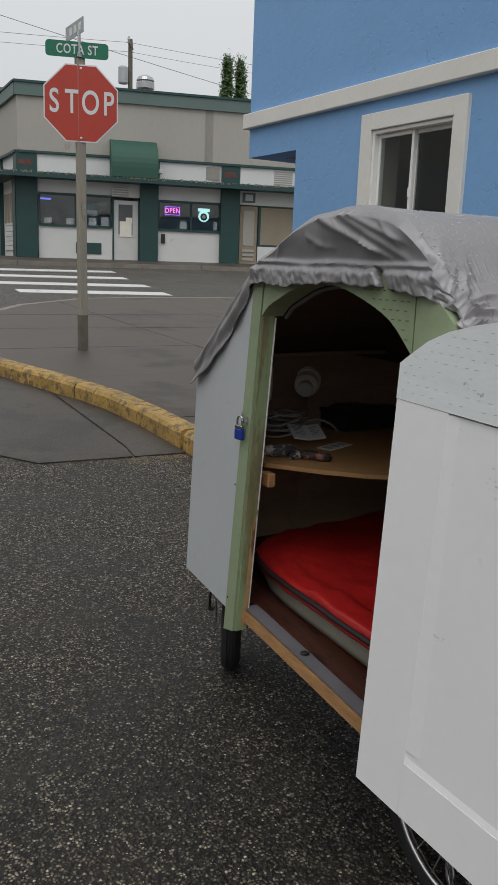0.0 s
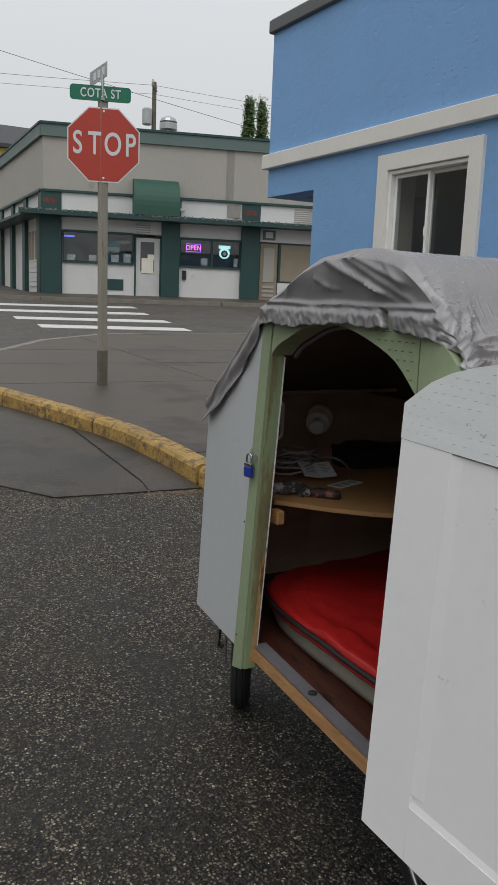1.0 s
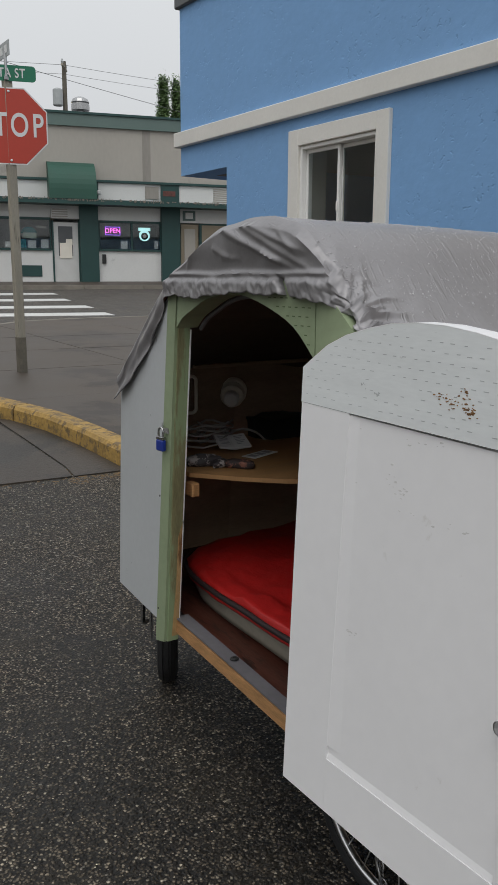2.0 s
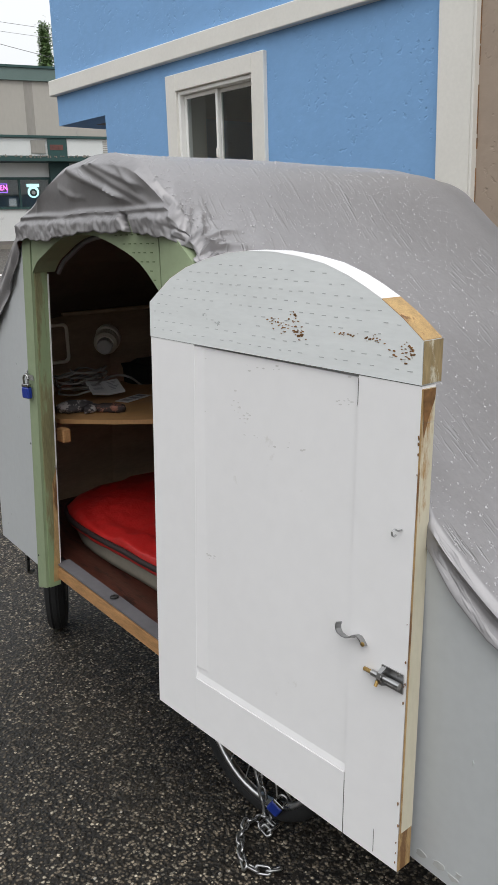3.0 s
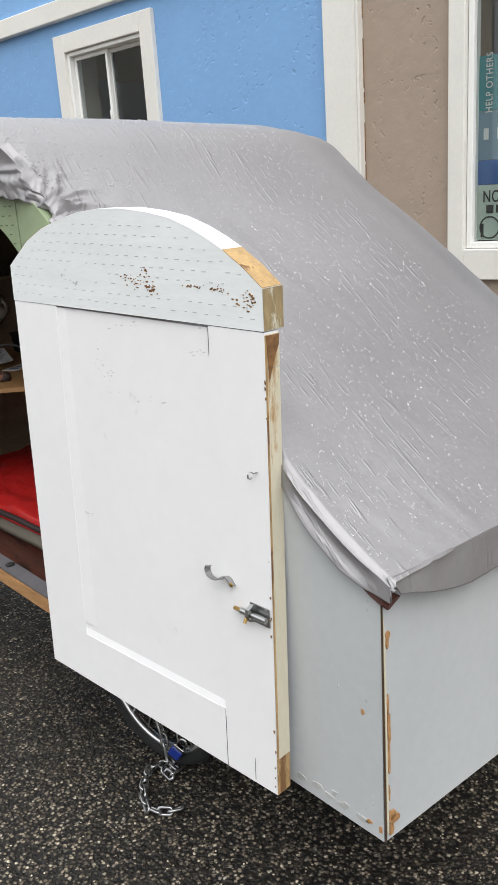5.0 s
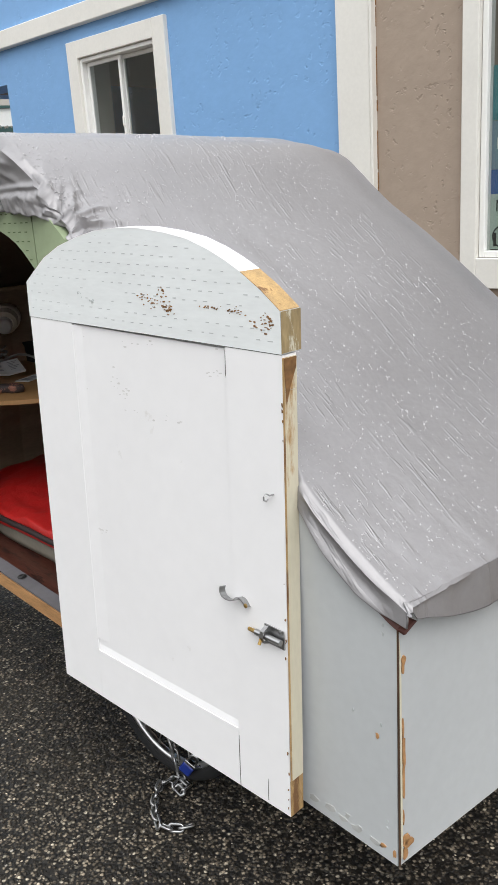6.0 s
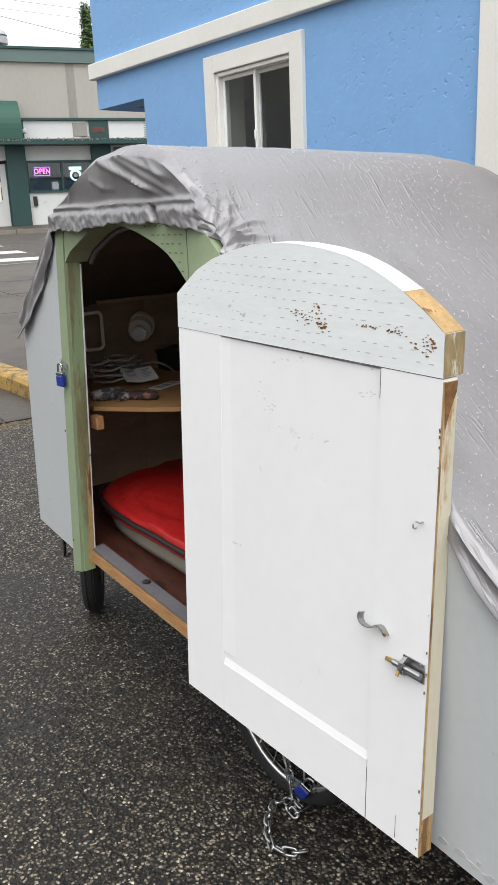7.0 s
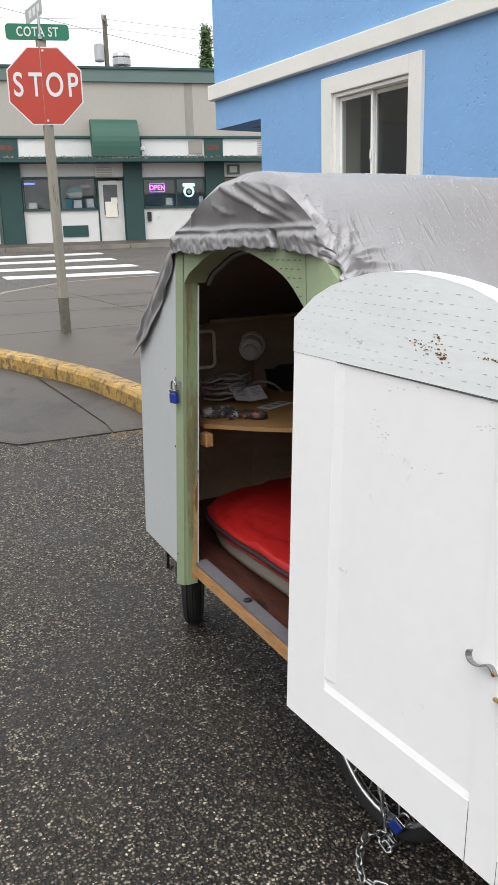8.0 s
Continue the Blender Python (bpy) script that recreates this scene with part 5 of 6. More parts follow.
part("screw_eye", tube(bmesh.new(), [(XE, 0.327, 0.838), (XE - 0.008, 0.328, 0.838)] + [(XE - 0.012 - 0.006 * math.cos(w), 0.332, 0.835 + 0.006 * math.sin(w)) for w in (2.5, 1.5, 0.5, -0.5, -1.5, -2.3)], 0.0014, 6), M["steel"], door, "small steel screw eye")

# ---- corner and nails of the trailer ----
bm = bmesh.new()
prism(bm, [(0.6132, 0.1165, 0.214), (0.6152, 0.1145, 0.214), (0.6152, 0.1145, 0.672), (0.6132, 0.1165, 0.672)], (0.003, 0.003, 0))
part("corner_seam", bm, M["seam"], camper, "open corner seam with bare brown plywood")
part("corner_strip", prism(bmesh.new(), [(0.6170, 0.1160, 0.230), (0.6215, 0.1155, 0.230), (0.6205, 0.1155, 0.600), (0.6170, 0.1160, 0.640)], (0, -0.0012, 0)), M["cream_edge"], camper, "chipped pale paint beside the corner seam")
rnd = random.Random(21)


def chip(y, z, w, h, material, x=SX):
    k = 8
    pts = []
    for j in range(k):
        a = -2 * math.pi * j / k
        pts.append((x - 0.0012, y + w * math.cos(a) * rnd.uniform(0.25, 0.9), z + h * math.sin(a) * rnd.uniform(0.3, 1.0)))
    part("bare_patch", prism(bmesh.new(), pts, (0.0014, 0, 0)), material, camper)


for y, z, w, h in ((0.157, 0.452, 0.006, 0.009), (0.150, 0.238, 0.012, 0.006), (0.127, 0.232, 0.005, 0.012)):
    chip(y, z, w, h, M["wood"])
for y, z in ((0.143, 0.64), (0.143, 0.655), (0.150, 0.475), (0.140, 0.278), (0.140, 0.292), (0.205, 0.478)):
    chip(y, z, 0.003, 0.005, M["incision"])
for y, z, w, h in ((0.235, 0.246, 0.022, 0.008), (0.20, 0.243, 0.026, 0.010), (0.262, 0.252, 0.020, 0.010), (0.222, 0.258, 0.012, 0.008), (0.165, 0.236, 0.020, 0.009), (0.30, 0.253, 0.020, 0.008)):
    chip(y, z, w, h, M["dirt"])
bm = bmesh.new()
for z, h, w in ((0.600, 0.010, 0.007), (0.585, 0.012, 0.005), (0.475, 0.020, 0.004), (0.435, 0.034, 0.006), (0.375, 0.040, 0.005), (0.31, 0.020, 0.003), (0.262, 0.012, 0.012), (0.250, 0.010, 0.018), (0.232, 0.014, 0.008)):
    k = 9
    pts = []
    for q in range(k):
        a = 2 * math.pi * q / k
        xx = 0.6212 + w * 0.8 + w * 0.8 * math.cos(a) * rnd.uniform(0.5, 1.1)
        pts.append((xx, 0.1172 - 0.124 * (xx - 0.618), z + h * math.sin(a) * rnd.uniform(0.6, 1.1)))
    prism(bm, pts, (0, -0.0026, 0))
tagged(part("bare_patch", bm, M["wood"], camper), kind="stuff")
for y, z in ((1.72, 0.80), (1.76, 0.60), (1.70, 0.955), (1.74, 0.798), (1.90, 0.46)):
    xx = 0.612 + 0.06 * (y - 1.60) / 0.43
    part("nail_head", lathe(bmesh.new(), [(0.003, 0), (0.003, 0.001)], (xx - 0.0005, y, z), (-1, 0, 0), 8), M["incision"], camper)
for y, z in ((1.655, 0.36), (1.60, 0.42), (1.58, 0.75)):
    part("nail_head", lathe(bmesh.new(), [(0.003, 0), (0.003, 0.001)], (0.5968, y + 0.02, z), (-1, 0, 0), 8), M["gap"], camper)

# ---- running gear ----
def wheel(at, r, name, label):
    at = Vector(at)
    hub = part(name, tube(bmesh.new(), [at + Vector((-0.05, 0, 0)), at + Vector((-0.03, 0, 0)), at + Vector((0.03, 0, 0)), at + Vector((0.05, 0, 0))], [0.010, 0.019, 0.019, 0.010], 14), M["steel"], camper, label)
    ring = lambda rad, k: [at + Vector((0, rad * math.cos(2 * math.pi * i / k), rad * math.sin(2 * math.pi * i / k))) for i in range(k)]
    part("tyre", tube(bmesh.new(), ring(r - 0.018, 48), 0.017, 12, True), M["rubber"], hub, "", True)
    bm = bmesh.new()
    prof = [(r - 0.042, -0.007), (r - 0.038, -0.0095), (r - 0.031, -0.0095), (r - 0.031, 0.0095), (r - 0.038, 0.0095), (r - 0.042, 0.007)]
    k = 48
    rings = [[bm.verts.new(at + Vector((h, rad * math.cos(2 * math.pi * i / k), rad * math.sin(2 * math.pi * i / k)))) for i in range(k)] for rad, h in prof]
    for a, b in zip(rings, rings[1:] + rings[:1]):
        for i in range(k):
            bm.faces.new((a[i], a[(i + 1) % k], b[(i + 1) % k], b[i]))
    part("rim", bm, M["rim"], hub, "aluminium rim", True)
    for i in range(20):
        w, s = 2 * math.pi * i / 20, (-1) ** i
        w2 = w + 0.7 * (1 if i % 4 < 2 else -1)
        part("spoke", tube(bmesh.new(), [at + Vector((0.026 * s, 0.017 * math.cos(w2), 0.017 * math.sin(w2))), at + Vector((0, (r - 0.045) * math.cos(w), (r - 0.045) * math.sin(w)))], 0.0018, 5), M["rim"], hub)
    return hub


R = 0.224
wheel((0.715, 0.825, gz(0.715, 0.825) + R), R, "wheel", "spoked bicycle wheel with black tyre and bright rim")
wheel((1.50, 0.825, gz(1.5, 0.825) + R), R, "wheel", "spoked bicycle wheel with black tyre and bright rim")
part("axle", tube(bmesh.new(), [(0.68, 0.825, gz(0.7, 0.825) + R), (1.54, 0.825, gz(1.5, 0.825) + R)], 0.008, 8), M["steel"], camper)
part("axle_bracket", B(0.77, 0.80, 0.815, 0.875, 0.20, low(0.8) + 0.03), M["steel"], camper)
part("axle_bracket", B(1.42, 1.45, 0.815, 0.875, 0.20, low(0.8) + 0.03), M["steel"], camper)
C0 = Vector((0.79, 1.925, 0))
C0.z = gz(C0.x, C0.y) + 0.14
ax = Vector((0.86, -0.51, 0))
caster = part("support_wheel", lathe(bmesh.new(), [(0.03, -0.034), (0.05, -0.031), (0.05, 0.031), (0.03, 0.034)], C0, ax, 20), M["black"], camper, "fat black rubber support wheel")
prof = [(0.06, -0.036), (0.105, -0.042), (0.128, -0.036), (0.140, -0.018), (0.136, -0.016), (0.136, -0.010), (0.140, -0.008), (0.140, 0.008), (0.136, 0.010), (0.136, 0.016), (0.140, 0.018), (0.128, 0.036), (0.105, 0.042), (0.06, 0.036)]
part("tyre", lathe(bmesh.new(), [(a, b * 0.76) for a, b in prof], C0, ax, 36), M["rubber"], caster)
part("wheel_fork", ribbon(bmesh.new(), [C0 + ax * 0.055 + Vector((0, 0, 0.0)), C0 + ax * 0.055 + Vector((0, 0, 0.16)), C0 - ax * 0.055 + Vector((0, 0, 0.16)), C0 - ax * 0.055], (0.02, 0.03, 0), 0.004), M["steel"], caster)
part("bracket", ribbon(bmesh.new(), [(0.69, 1.87, 0.375), (0.675, 1.875, 0.33), (0.672, 1.875, 0.27), (0.69, 1.87, 0.262)], (0.018, 0.018, 0), 0.006), M["steel"], camper)
part("chassis_rail", B(0.66, 0.69, 0.3, 1.95, 0.0, 0.03, m=Matrix.Translation((0, 0, 0.185)) @ Matrix(((1, 0, 0, 0), (0, 1, 0, 0), (0, 0.1075, 1, 0), (0, 0, 0, 1)))), M["black"], camper)

# ---- chain and locks ----
def padlock(at, turn, name_label):
    lock = thing("padlock", at, name_label, "padlock", "blue padlocks")
    m = Matrix.Translation(at) @ turn
    part("shell", box(bmesh.new(), -0.007, 0.007, -0.015, 0.015, -0.030, 0.0, 0.003, m), M["blue_plastic"], lock, "blue plastic shell")
    part("body", box(bmesh.new(), -0.006, 0.006, -0.0145, 0.0145, 0.0, 0.008, 0.001, m), M["steel"], lock)
    pts = [(0, -0.010, 0.004), (0, -0.010, 0.022)] + [(0, -0.010 * math.cos(w), 0.022 + 0.010 * math.sin(w)) for w in (0.6, 1.2, 1.57, 1.95, 2.5)] + [(0, 0.010, 0.022), (0, 0.010, 0.004)]
    part("shackle", tube(bmesh.new(), [m @ Vector(p) for p in pts], 0.0028, 8), M["steel"], lock, "bright steel shackle")
    return lock


padlock((0.583, 1.564, 0.912), pose(0, 0, 0, 0, 0, 8), "small blue padlock hanging from a hasp on the door post")
part("hasp", ribbon(bmesh.new(), [(0.5962, 1.575, 0.948), (0.590, 1.566, 0.944), (0.588, 1.556, 0.938), (0.5962, 1.545, 0.936)], (0, 0.004, 0.014), 0.002), M["steel"], camper, "steel hasp plate")
part("latch_pin", tube(bmesh.new(), [(0.64, jamb(0.68) - 0.002, 0.68), (0.635, jamb(0.68) - 0.014, 0.682), (0.632, jamb(0.68) - 0.012, 0.69)], 0.002, 6), M["steel"], camper)

chain = thing("steel_chain", (0.65, 0.76, gz(0.65, 0.76)), "galvanised steel chain lying in a curl on the asphalt", "chain")
bm = bmesh.new()
oval = []
for i in range(20):
    w = 2 * math.pi * i / 20
    oval.append((0.0085 * (1 if math.cos(w) > 0 else -1) + 0.0078 * math.cos(w), 0.0078 * math.sin(w), 0))
tube(bm, oval, 0.0034, 7, True)
link_mesh = finish(bm, "link", M["steel"], True)
route = [(0.712, 0.845, 0.15), (0.703, 0.815, 0.07), (0.700, 0.795, 0.015)] + [(x, y, gz(x, y) + 0.010) for x, y in ((0.697, 0.780), (0.695, 0.765), (0.690, 0.752), (0.668, 0.752), (0.672, 0.775), (0.690, 0.778), (0.680, 0.800), (0.650, 0.805), (0.625, 0.790), (0.600, 0.768), (0.582, 0.742), (0.570, 0.720), (0.575, 0.695), (0.592, 0.672), (0.610, 0.662))]
walkline, total = [Vector(p) for p in route], 0
samples = []
step, carry = 0.0232, 0.0
for a, b in zip(walkline, walkline[1:]):
    d = (b - a).length
    t = carry
    while t < d:
        samples.append((a + (b - a) * (t / d), (b - a).normalized()))
        t += step
    carry = t - d
for i, (p, d) in enumerate(samples):
    link = new("link", link_mesh)
    q = d.to_track_quat("X", "Z").to_matrix().to_4x4()
    link.parent = chain
    link.matrix_parent_inverse = chain.matrix_basis.inverted()
    link.matrix_basis = Matrix.Translation(p) @ q @ pose(0, 0, 0, (55 if i % 2 else -30), 0, 0)
padlock((0.695, 0.745, 0.050), pose(0, 0, 0, 35, 0, 20), "blue padlock hanging from the chain beside the wheel")

# ---- inside the trailer ----
def pad(outline, z0, z1, puff, seed, tilt=0.1075, y0=1.24, rings=14):
    n = 72
    pts = curve([(*p,) for p in outline + outline[:1]], 0.04)
    pts = [pts[int(i * len(pts) / n)] for i in range(n)]
    c = Vector((sum(p.x for p in pts) / n, sum(p.y for p in pts) / n))
    bm = bmesh.new()
    rows = []
    h = z1 - z0
    levels = [(0.985, 0.0), (1.0, 0.25), (1.0, 0.7), (0.985, 0.92), (0.96, 1.0)] + [(0.96 * (1 - k / rings), 1.0) for k in range(1, rings)]
    for s, t in levels:
        row = []
        for p in pts:
            q = c + (p - c) * s
            z = z0 + h * t + tilt * (q.y - y0)
            if t >= 0.7:
                z += puff * (nz(q.x * 5, q.y * 5, seed) + 0.5 * nz(q.x * 14, q.y * 9, seed + 3)) + puff * 0.9 * smooth(1.0, 0.7, s) + puff * 0.9 * max(0, 1 - 3 * abs(nz(q.x * 9 + q.y * 3, q.y * 5 - q.x * 4, seed + 8)))
            if puff > 0.012 and t >= 0.7:
                z += 0.012 * smooth(0.72, 0.95, s) * max(0, 1 - 2.6 * abs(nz(q.x * 16 + q.y * 22, q.y * 9 - q.x * 7, seed + 1)))
            q = q + (p - c).normalized() * puff * 0.8 * nz(q.x * 16, q.y * 16, seed + t * 3)
            row.append(bm.verts.new((q.x, q.y, z)))
        rows.append(row)
    for a, b in zip(rows, rows[1:]):
        for i in range(n):
            bm.faces.new((a[i], a[(i + 1) % n], b[(i + 1) % n], b[i]))
    bm.faces.new(rows[0][::-1])
    bm.faces.new(rows[-1])
    return bm


BED = [(0.765, 0.40), (0.760, 0.8), (0.752, 1.1), (0.748, 1.35), (0.746, 1.56), (0.765, 1.70), (0.83, 1.80), (0.98, 1.85), (1.25, 1.86), (1.46, 1.84), (1.48, 1.2), (1.48, 0.40), (1.1, 0.36)]
solo("foam_mattress", pad(BED, 0.372, 0.440, 0.003, 2.0, 0.058), M["foam"], "thin grey foam mattress on the trailer floor", "mattress", smooth=True)
QUILT = [(x - 0.018 if x < 0.9 else x, y) for x, y in BED]
quilt = solo("sleeping_bag", pad(QUILT, 0.444, 0.468, 0.014, 6.0, 0.045, rings=26), M["red"], "red nylon sleeping bag spread on the mattress", "sleeping bag", smooth=True)
lip = [p for p in curve(QUILT[:9], 0.03)]
part("piping", tube(bmesh.new(), [(p.x - 0.006, p.y, 0.459 + 0.045 * (p.y - 1.24) + 0.003 * nz(p.y * 9, 1, 1)) for p in lip], 0.008, 8), M["dark_red"], quilt, "dark zip edging", True)

part("under_layer", tube(bmesh.new(), [(p.x + 0.004 + 0.004 * nz(p.y * 20, 2, 2), p.y, 0.447 + 0.045 * (p.y - 1.24) + 0.003 * nz(p.y * 13, 4, 1)) for p in lip], 0.011, 8), M["red"], quilt, "", True)

paper = thing("booklet", (0.95, 1.79, 0.803), "open white printed booklet lying on the shelf", "booklet")
mb = Matrix.Translation((0.952, 1.792, 0.824)) @ pose(0, 0, 0, 24, 0, 0) @ pose(0, 0, 0, 0, 0, -10) @ Matrix.Scale(0.72, 4)
part("page", box(bmesh.new(), -0.075, 0.0, -0.05, 0.05, 0.0, 0.010, 0.001, mb @ pose(0, 0, 0, 0, 6, 0)), M["paper"], paper)
part("page", box(bmesh.new(), 0.0, 0.075, -0.05, 0.05, 0.0, 0.010, 0.001, mb @ pose(0, 0, 0, 0, -10, 0)), M["paper"], paper)
bm = bmesh.new()
for k in range(6):
    box(bm, -0.062, -0.014, 0.03 - k * 0.011, 0.034 - k * 0.011, 0.0104, 0.0109, 0, mb @ pose(0, 0, 0, 0, 6, 0))
    box(bm, 0.02, 0.062 - 0.01 * (k % 3), 0.03 - k * 0.011, 0.034 - k * 0.011, 0.0104, 0.0109, 0, mb @ pose(0, 0, 0, 0, -10, 0))
tagged(part("print_bars", bm, M["print"], paper), kind="stuff")
sheet2 = solo("leaflet", box(bmesh.new(), -0.06, 0.06, -0.025, 0.025, 0, 0.002, 0, Matrix.Translation((0.990, 1.690, 0.803)) @ pose(0, 0, 0, 0, 0, 20)), M["paper"], "small white leaflet on the shelf", "leaflet")
bars = bmesh.new()
for k in range(3):
    box(bars, -0.05 + k * 0.036, -0.024 + k * 0.036, -0.015, 0.013, 0.0022, 0.0027, 0, Matrix.Translation((0.990, 1.690, 0.803)) @ pose(0, 0, 0, 0, 0, 20))
tagged(part("print_bars", bars, M["print"], sheet2), kind="stuff")
for cx, cy, r, seed in ((0.90, 1.86, 0.075, 1), (0.965, 1.90, 0.06, 2)):
    pts = []
    for k in range(60):
        w = k * 0.42
        pts.append((cx + (r + 0.02 * nz(k * 0.2, seed, 0)) * math.cos(w), cy + (r * 0.8 + 0.022 * nz(k * 0.23, seed, 4)) * math.sin(w), 0.806 + 0.0012 * k + 0.03 * abs(nz(k * 0.3, seed, 7))))
    solo("cable_coil", tube(bmesh.new(), pts, 0.0035, 6), M["cable"], "loosely coiled pale cable on the shelf", "cable", "cables on the shelf", smooth=True)
solo("cable", tube(bmesh.new(), [(1.0 + 0.02 * k, 1.90 - 0.004 * k + 0.012 * math.sin(k), 0.815 + 0.03 * math.sin(k * 0.5)) for k in range(9)], 0.004, 6), M["cable"], "short pale cable end on the shelf", "cable", "cables on the shelf", smooth=True)


def pouch(at, size, rz, material, label):
    bm = bmesh.new()
    bmesh.ops.create_icosphere(bm, subdivisions=3, radius=1.0)
    for v in bm.verts:
        k = 1 + 0.25 * nz(v.co.x * 2.1 + at[0] * 9, v.co.y * 2.1, v.co.z * 2.1 + at[1])
        v.co = Vector((v.co.x * size[0] * k, v.co.y * size[1] * k, max(-0.6, v.co.z) * size[2] * k))
    bmesh.ops.transform(bm, matrix=Matrix.Translation(at) @ pose(0, 0, 0, 0, 0, rz), verts=bm.verts)
    solo("cloth_pouch", bm, material, label, "pouch", "pouches on the shelf", smooth=True)


pouch((0.768, 1.655, 0.815), (0.052, 0.026, 0.022), -20, M["case2"], "dark patterned cloth pouch on the shelf")
pouch((0.838, 1.575, 0.812), (0.048, 0.017, 0.017), -48, M["case"], "red patterned cloth pouch on the shelf")
pouch((0.800, 1.618, 0.811), (0.034, 0.020, 0.014), 30, M["case2"], "crumpled dark cloth on the shelf")
box_thing = solo("dark_bag", pad([(1.16, 1.86), (1.13, 1.97), (1.33, 1.98), (1.38, 1.86)], 0.803, 0.850, 0.016, 9.0, 0.0), M["black"], "black soft bag at the back of the shelf", "bag", smooth=True)
axis = Vector((-0.62, -0.78, -0.26)).normalized()
base = Vector((1.128, 2.05, 0.948))
vent = thing("wall_vent", base, "white round vent pipe on the end wall inside", "vent")
part("flange", lathe(bmesh.new(), [(0.044, -0.02), (0.047, -0.01), (0.047, 0.012), (0.042, 0.016)], base, axis, 28), M["pvc"], vent)
part("pipe", lathe(bmesh.new(), [(0.042, 0.012), (0.040, 0.05), (0.030, 0.058)], base, axis, 28), M["pvc"], vent)
part("cap", lathe(bmesh.new(), [(0.026, 0.05), (0.026, 0.085), (0.022, 0.089)], base, axis, 24), M["vinyl"], vent, "bright white cap")
loop = []
for cx, cz, w0 in ((0.02, 0.045, 0), (-0.02, 0.045, 90), (-0.02, -0.045, 180), (0.02, -0.045, 270)):
    for k in range(5):
        w = radians(w0 + k * 22.5)
        loop.append((0.905 + cx + 0.015 * math.cos(w), 1.985, 0.957 + cz + 0.015 * math.sin(w)))
solo("grab_handle", tube(bmesh.new(), loop, 0.006, 8, True), M["pvc"], "white loop handle on the end wall inside", "handle", smooth=True)
part("roof_slat", B(0.90, 1.36, 1.925, 1.94, 1.048, 1.060, bevel=0.002), M["inner"], camper)

# ---- the stop sign ----
PX, PY = 2.385, 7.93
sign = thing("stop_sign", (PX, PY, gz(PX, PY) + UP), "red octagonal stop sign on a weathered square wooden post", "sign")
z0 = gz(PX, PY) + UP
lean = Matrix(((1, 0, -0.006, 0.006 * z0), (0, 1, 0, 0), (0, 0, 1, 0), (0, 0, 0, 1)))
part("post", box(bmesh.new(), PX - 0.041, PX + 0.041, PY - 0.041, PY + 0.041, z0 - 0.05, 3.22, 0.006, lean), M["post"], sign)
part("post_foot", box(bmesh.new(), PX - 0.043, PX + 0.043, PY - 0.043, PY + 0.043, z0 - 0.05, z0 + 0.36, 0.004, lean), M["post_foot"], sign, "dark damp foot of the post")
SC = Vector((PX - 0.006, PY - 0.052, 2.785))


def octagon(r, y, thick):
    return prism(bmesh.new(), [(SC.x + r * math.cos(radians(22.5 + 45 * k)), y, SC.z + r * math.sin(radians(22.5 + 45 * k))) for k in range(8)], (0, thick, 0))


TURN = Matrix.Translation((PX, PY, 0)) @ pose(0, 0, 0, 0, 0, -19) @ Matrix.Translation((-PX, -PY, 0))
OR = 0.354 / math.cos(radians(22.5))
plate = [part("border", octagon(OR, SC.y, 0.004), M["sign_white"], sign, "white border"), part("face", octagon(OR - 0.013, SC.y - 0.002, 0.0015), M["sign_red"], sign, "red face")]
for ch, off in (("S", -0.254), ("T", -0.088), ("O", 0.090), ("P", 0.262)):
    plate.append(writing("letter", ch, 0.305, Matrix.Translation((SC.x + off, SC.y - 0.0045, SC.z + 0.003)) @ pose(0, 0, 0, 90, 0, 0), M["sign_white"], sign, 0.001, 0.70, 0.013))
for dz in (-0.315, 0.318):
    plate.append(part("bolt", lathe(bmesh.new(), [(0.012, 0), (0.012, 0.004), (0.006, 0.008)], (SC.x, SC.y - 0.002, SC.z + dz), (0, -1, 0), 10), M["sign_white"], sign))
# the name blade has rounded corners
corners = []
for cx, cz, a0 in ((0.262, 0.038, 0), (-0.262, 0.038, 90), (-0.262, -0.038, 180), (0.262, -0.038, 270)):
    for k in range(5):
        a = radians(a0 + k * 22.5)
        corners.append((2.345 + cx + 0.034 * math.cos(a), PY - 0.052, 3.268 + cz + 0.034 * math.sin(a)))
blade = part("street_name_blade", prism(bmesh.new(), corners, (0, 0.005, 0)), M["sign_green"], sign, "green street name blade with white letters")
name_letters = writing("letters", "COTA ST", 0.118, Matrix.Translation((2.345, PY - 0.0535, 3.266)) @ pose(0, 0, 0, 90, 0, 0), M["sign_white"], blade, 0.0008, 0.74, 0.016)
tagged(name_letters, kind="stuff")
for ob in plate + [blade, name_letters]:
    ob.data.transform(TURN)
cross = part("street_name_blade", box(bmesh.new(), -0.003, 0.003, -0.26, 0.26, -0.07, 0.07, 0.0025, Matrix.Translation((2.352, PY + 0.10, 3.475))), M["sign_grey"], sign, "street name blade seen almost edge-on")
bm = bmesh.new()
for k in range(3):
    box(bm, 2.3472, 2.3488, PY - 0.10 + k * 0.13, PY - 0.02 + k * 0.13, 3.44, 3.51)
tagged(part("letter_bars", bm, M["sign_white"], cross), kind="stuff")
part("blade_bracket", box(bmesh.new(), 2.325, 2.37, PY - 0.06, PY + 0.03, 3.20, 3.235, 0.004), M["steel"], sign)
part("blade_bracket", tube(bmesh.new(), [(2.355, PY - 0.035, 3.215), (2.352, PY - 0.03, 3.46)], 0.016, 10), M["steel"], sign)

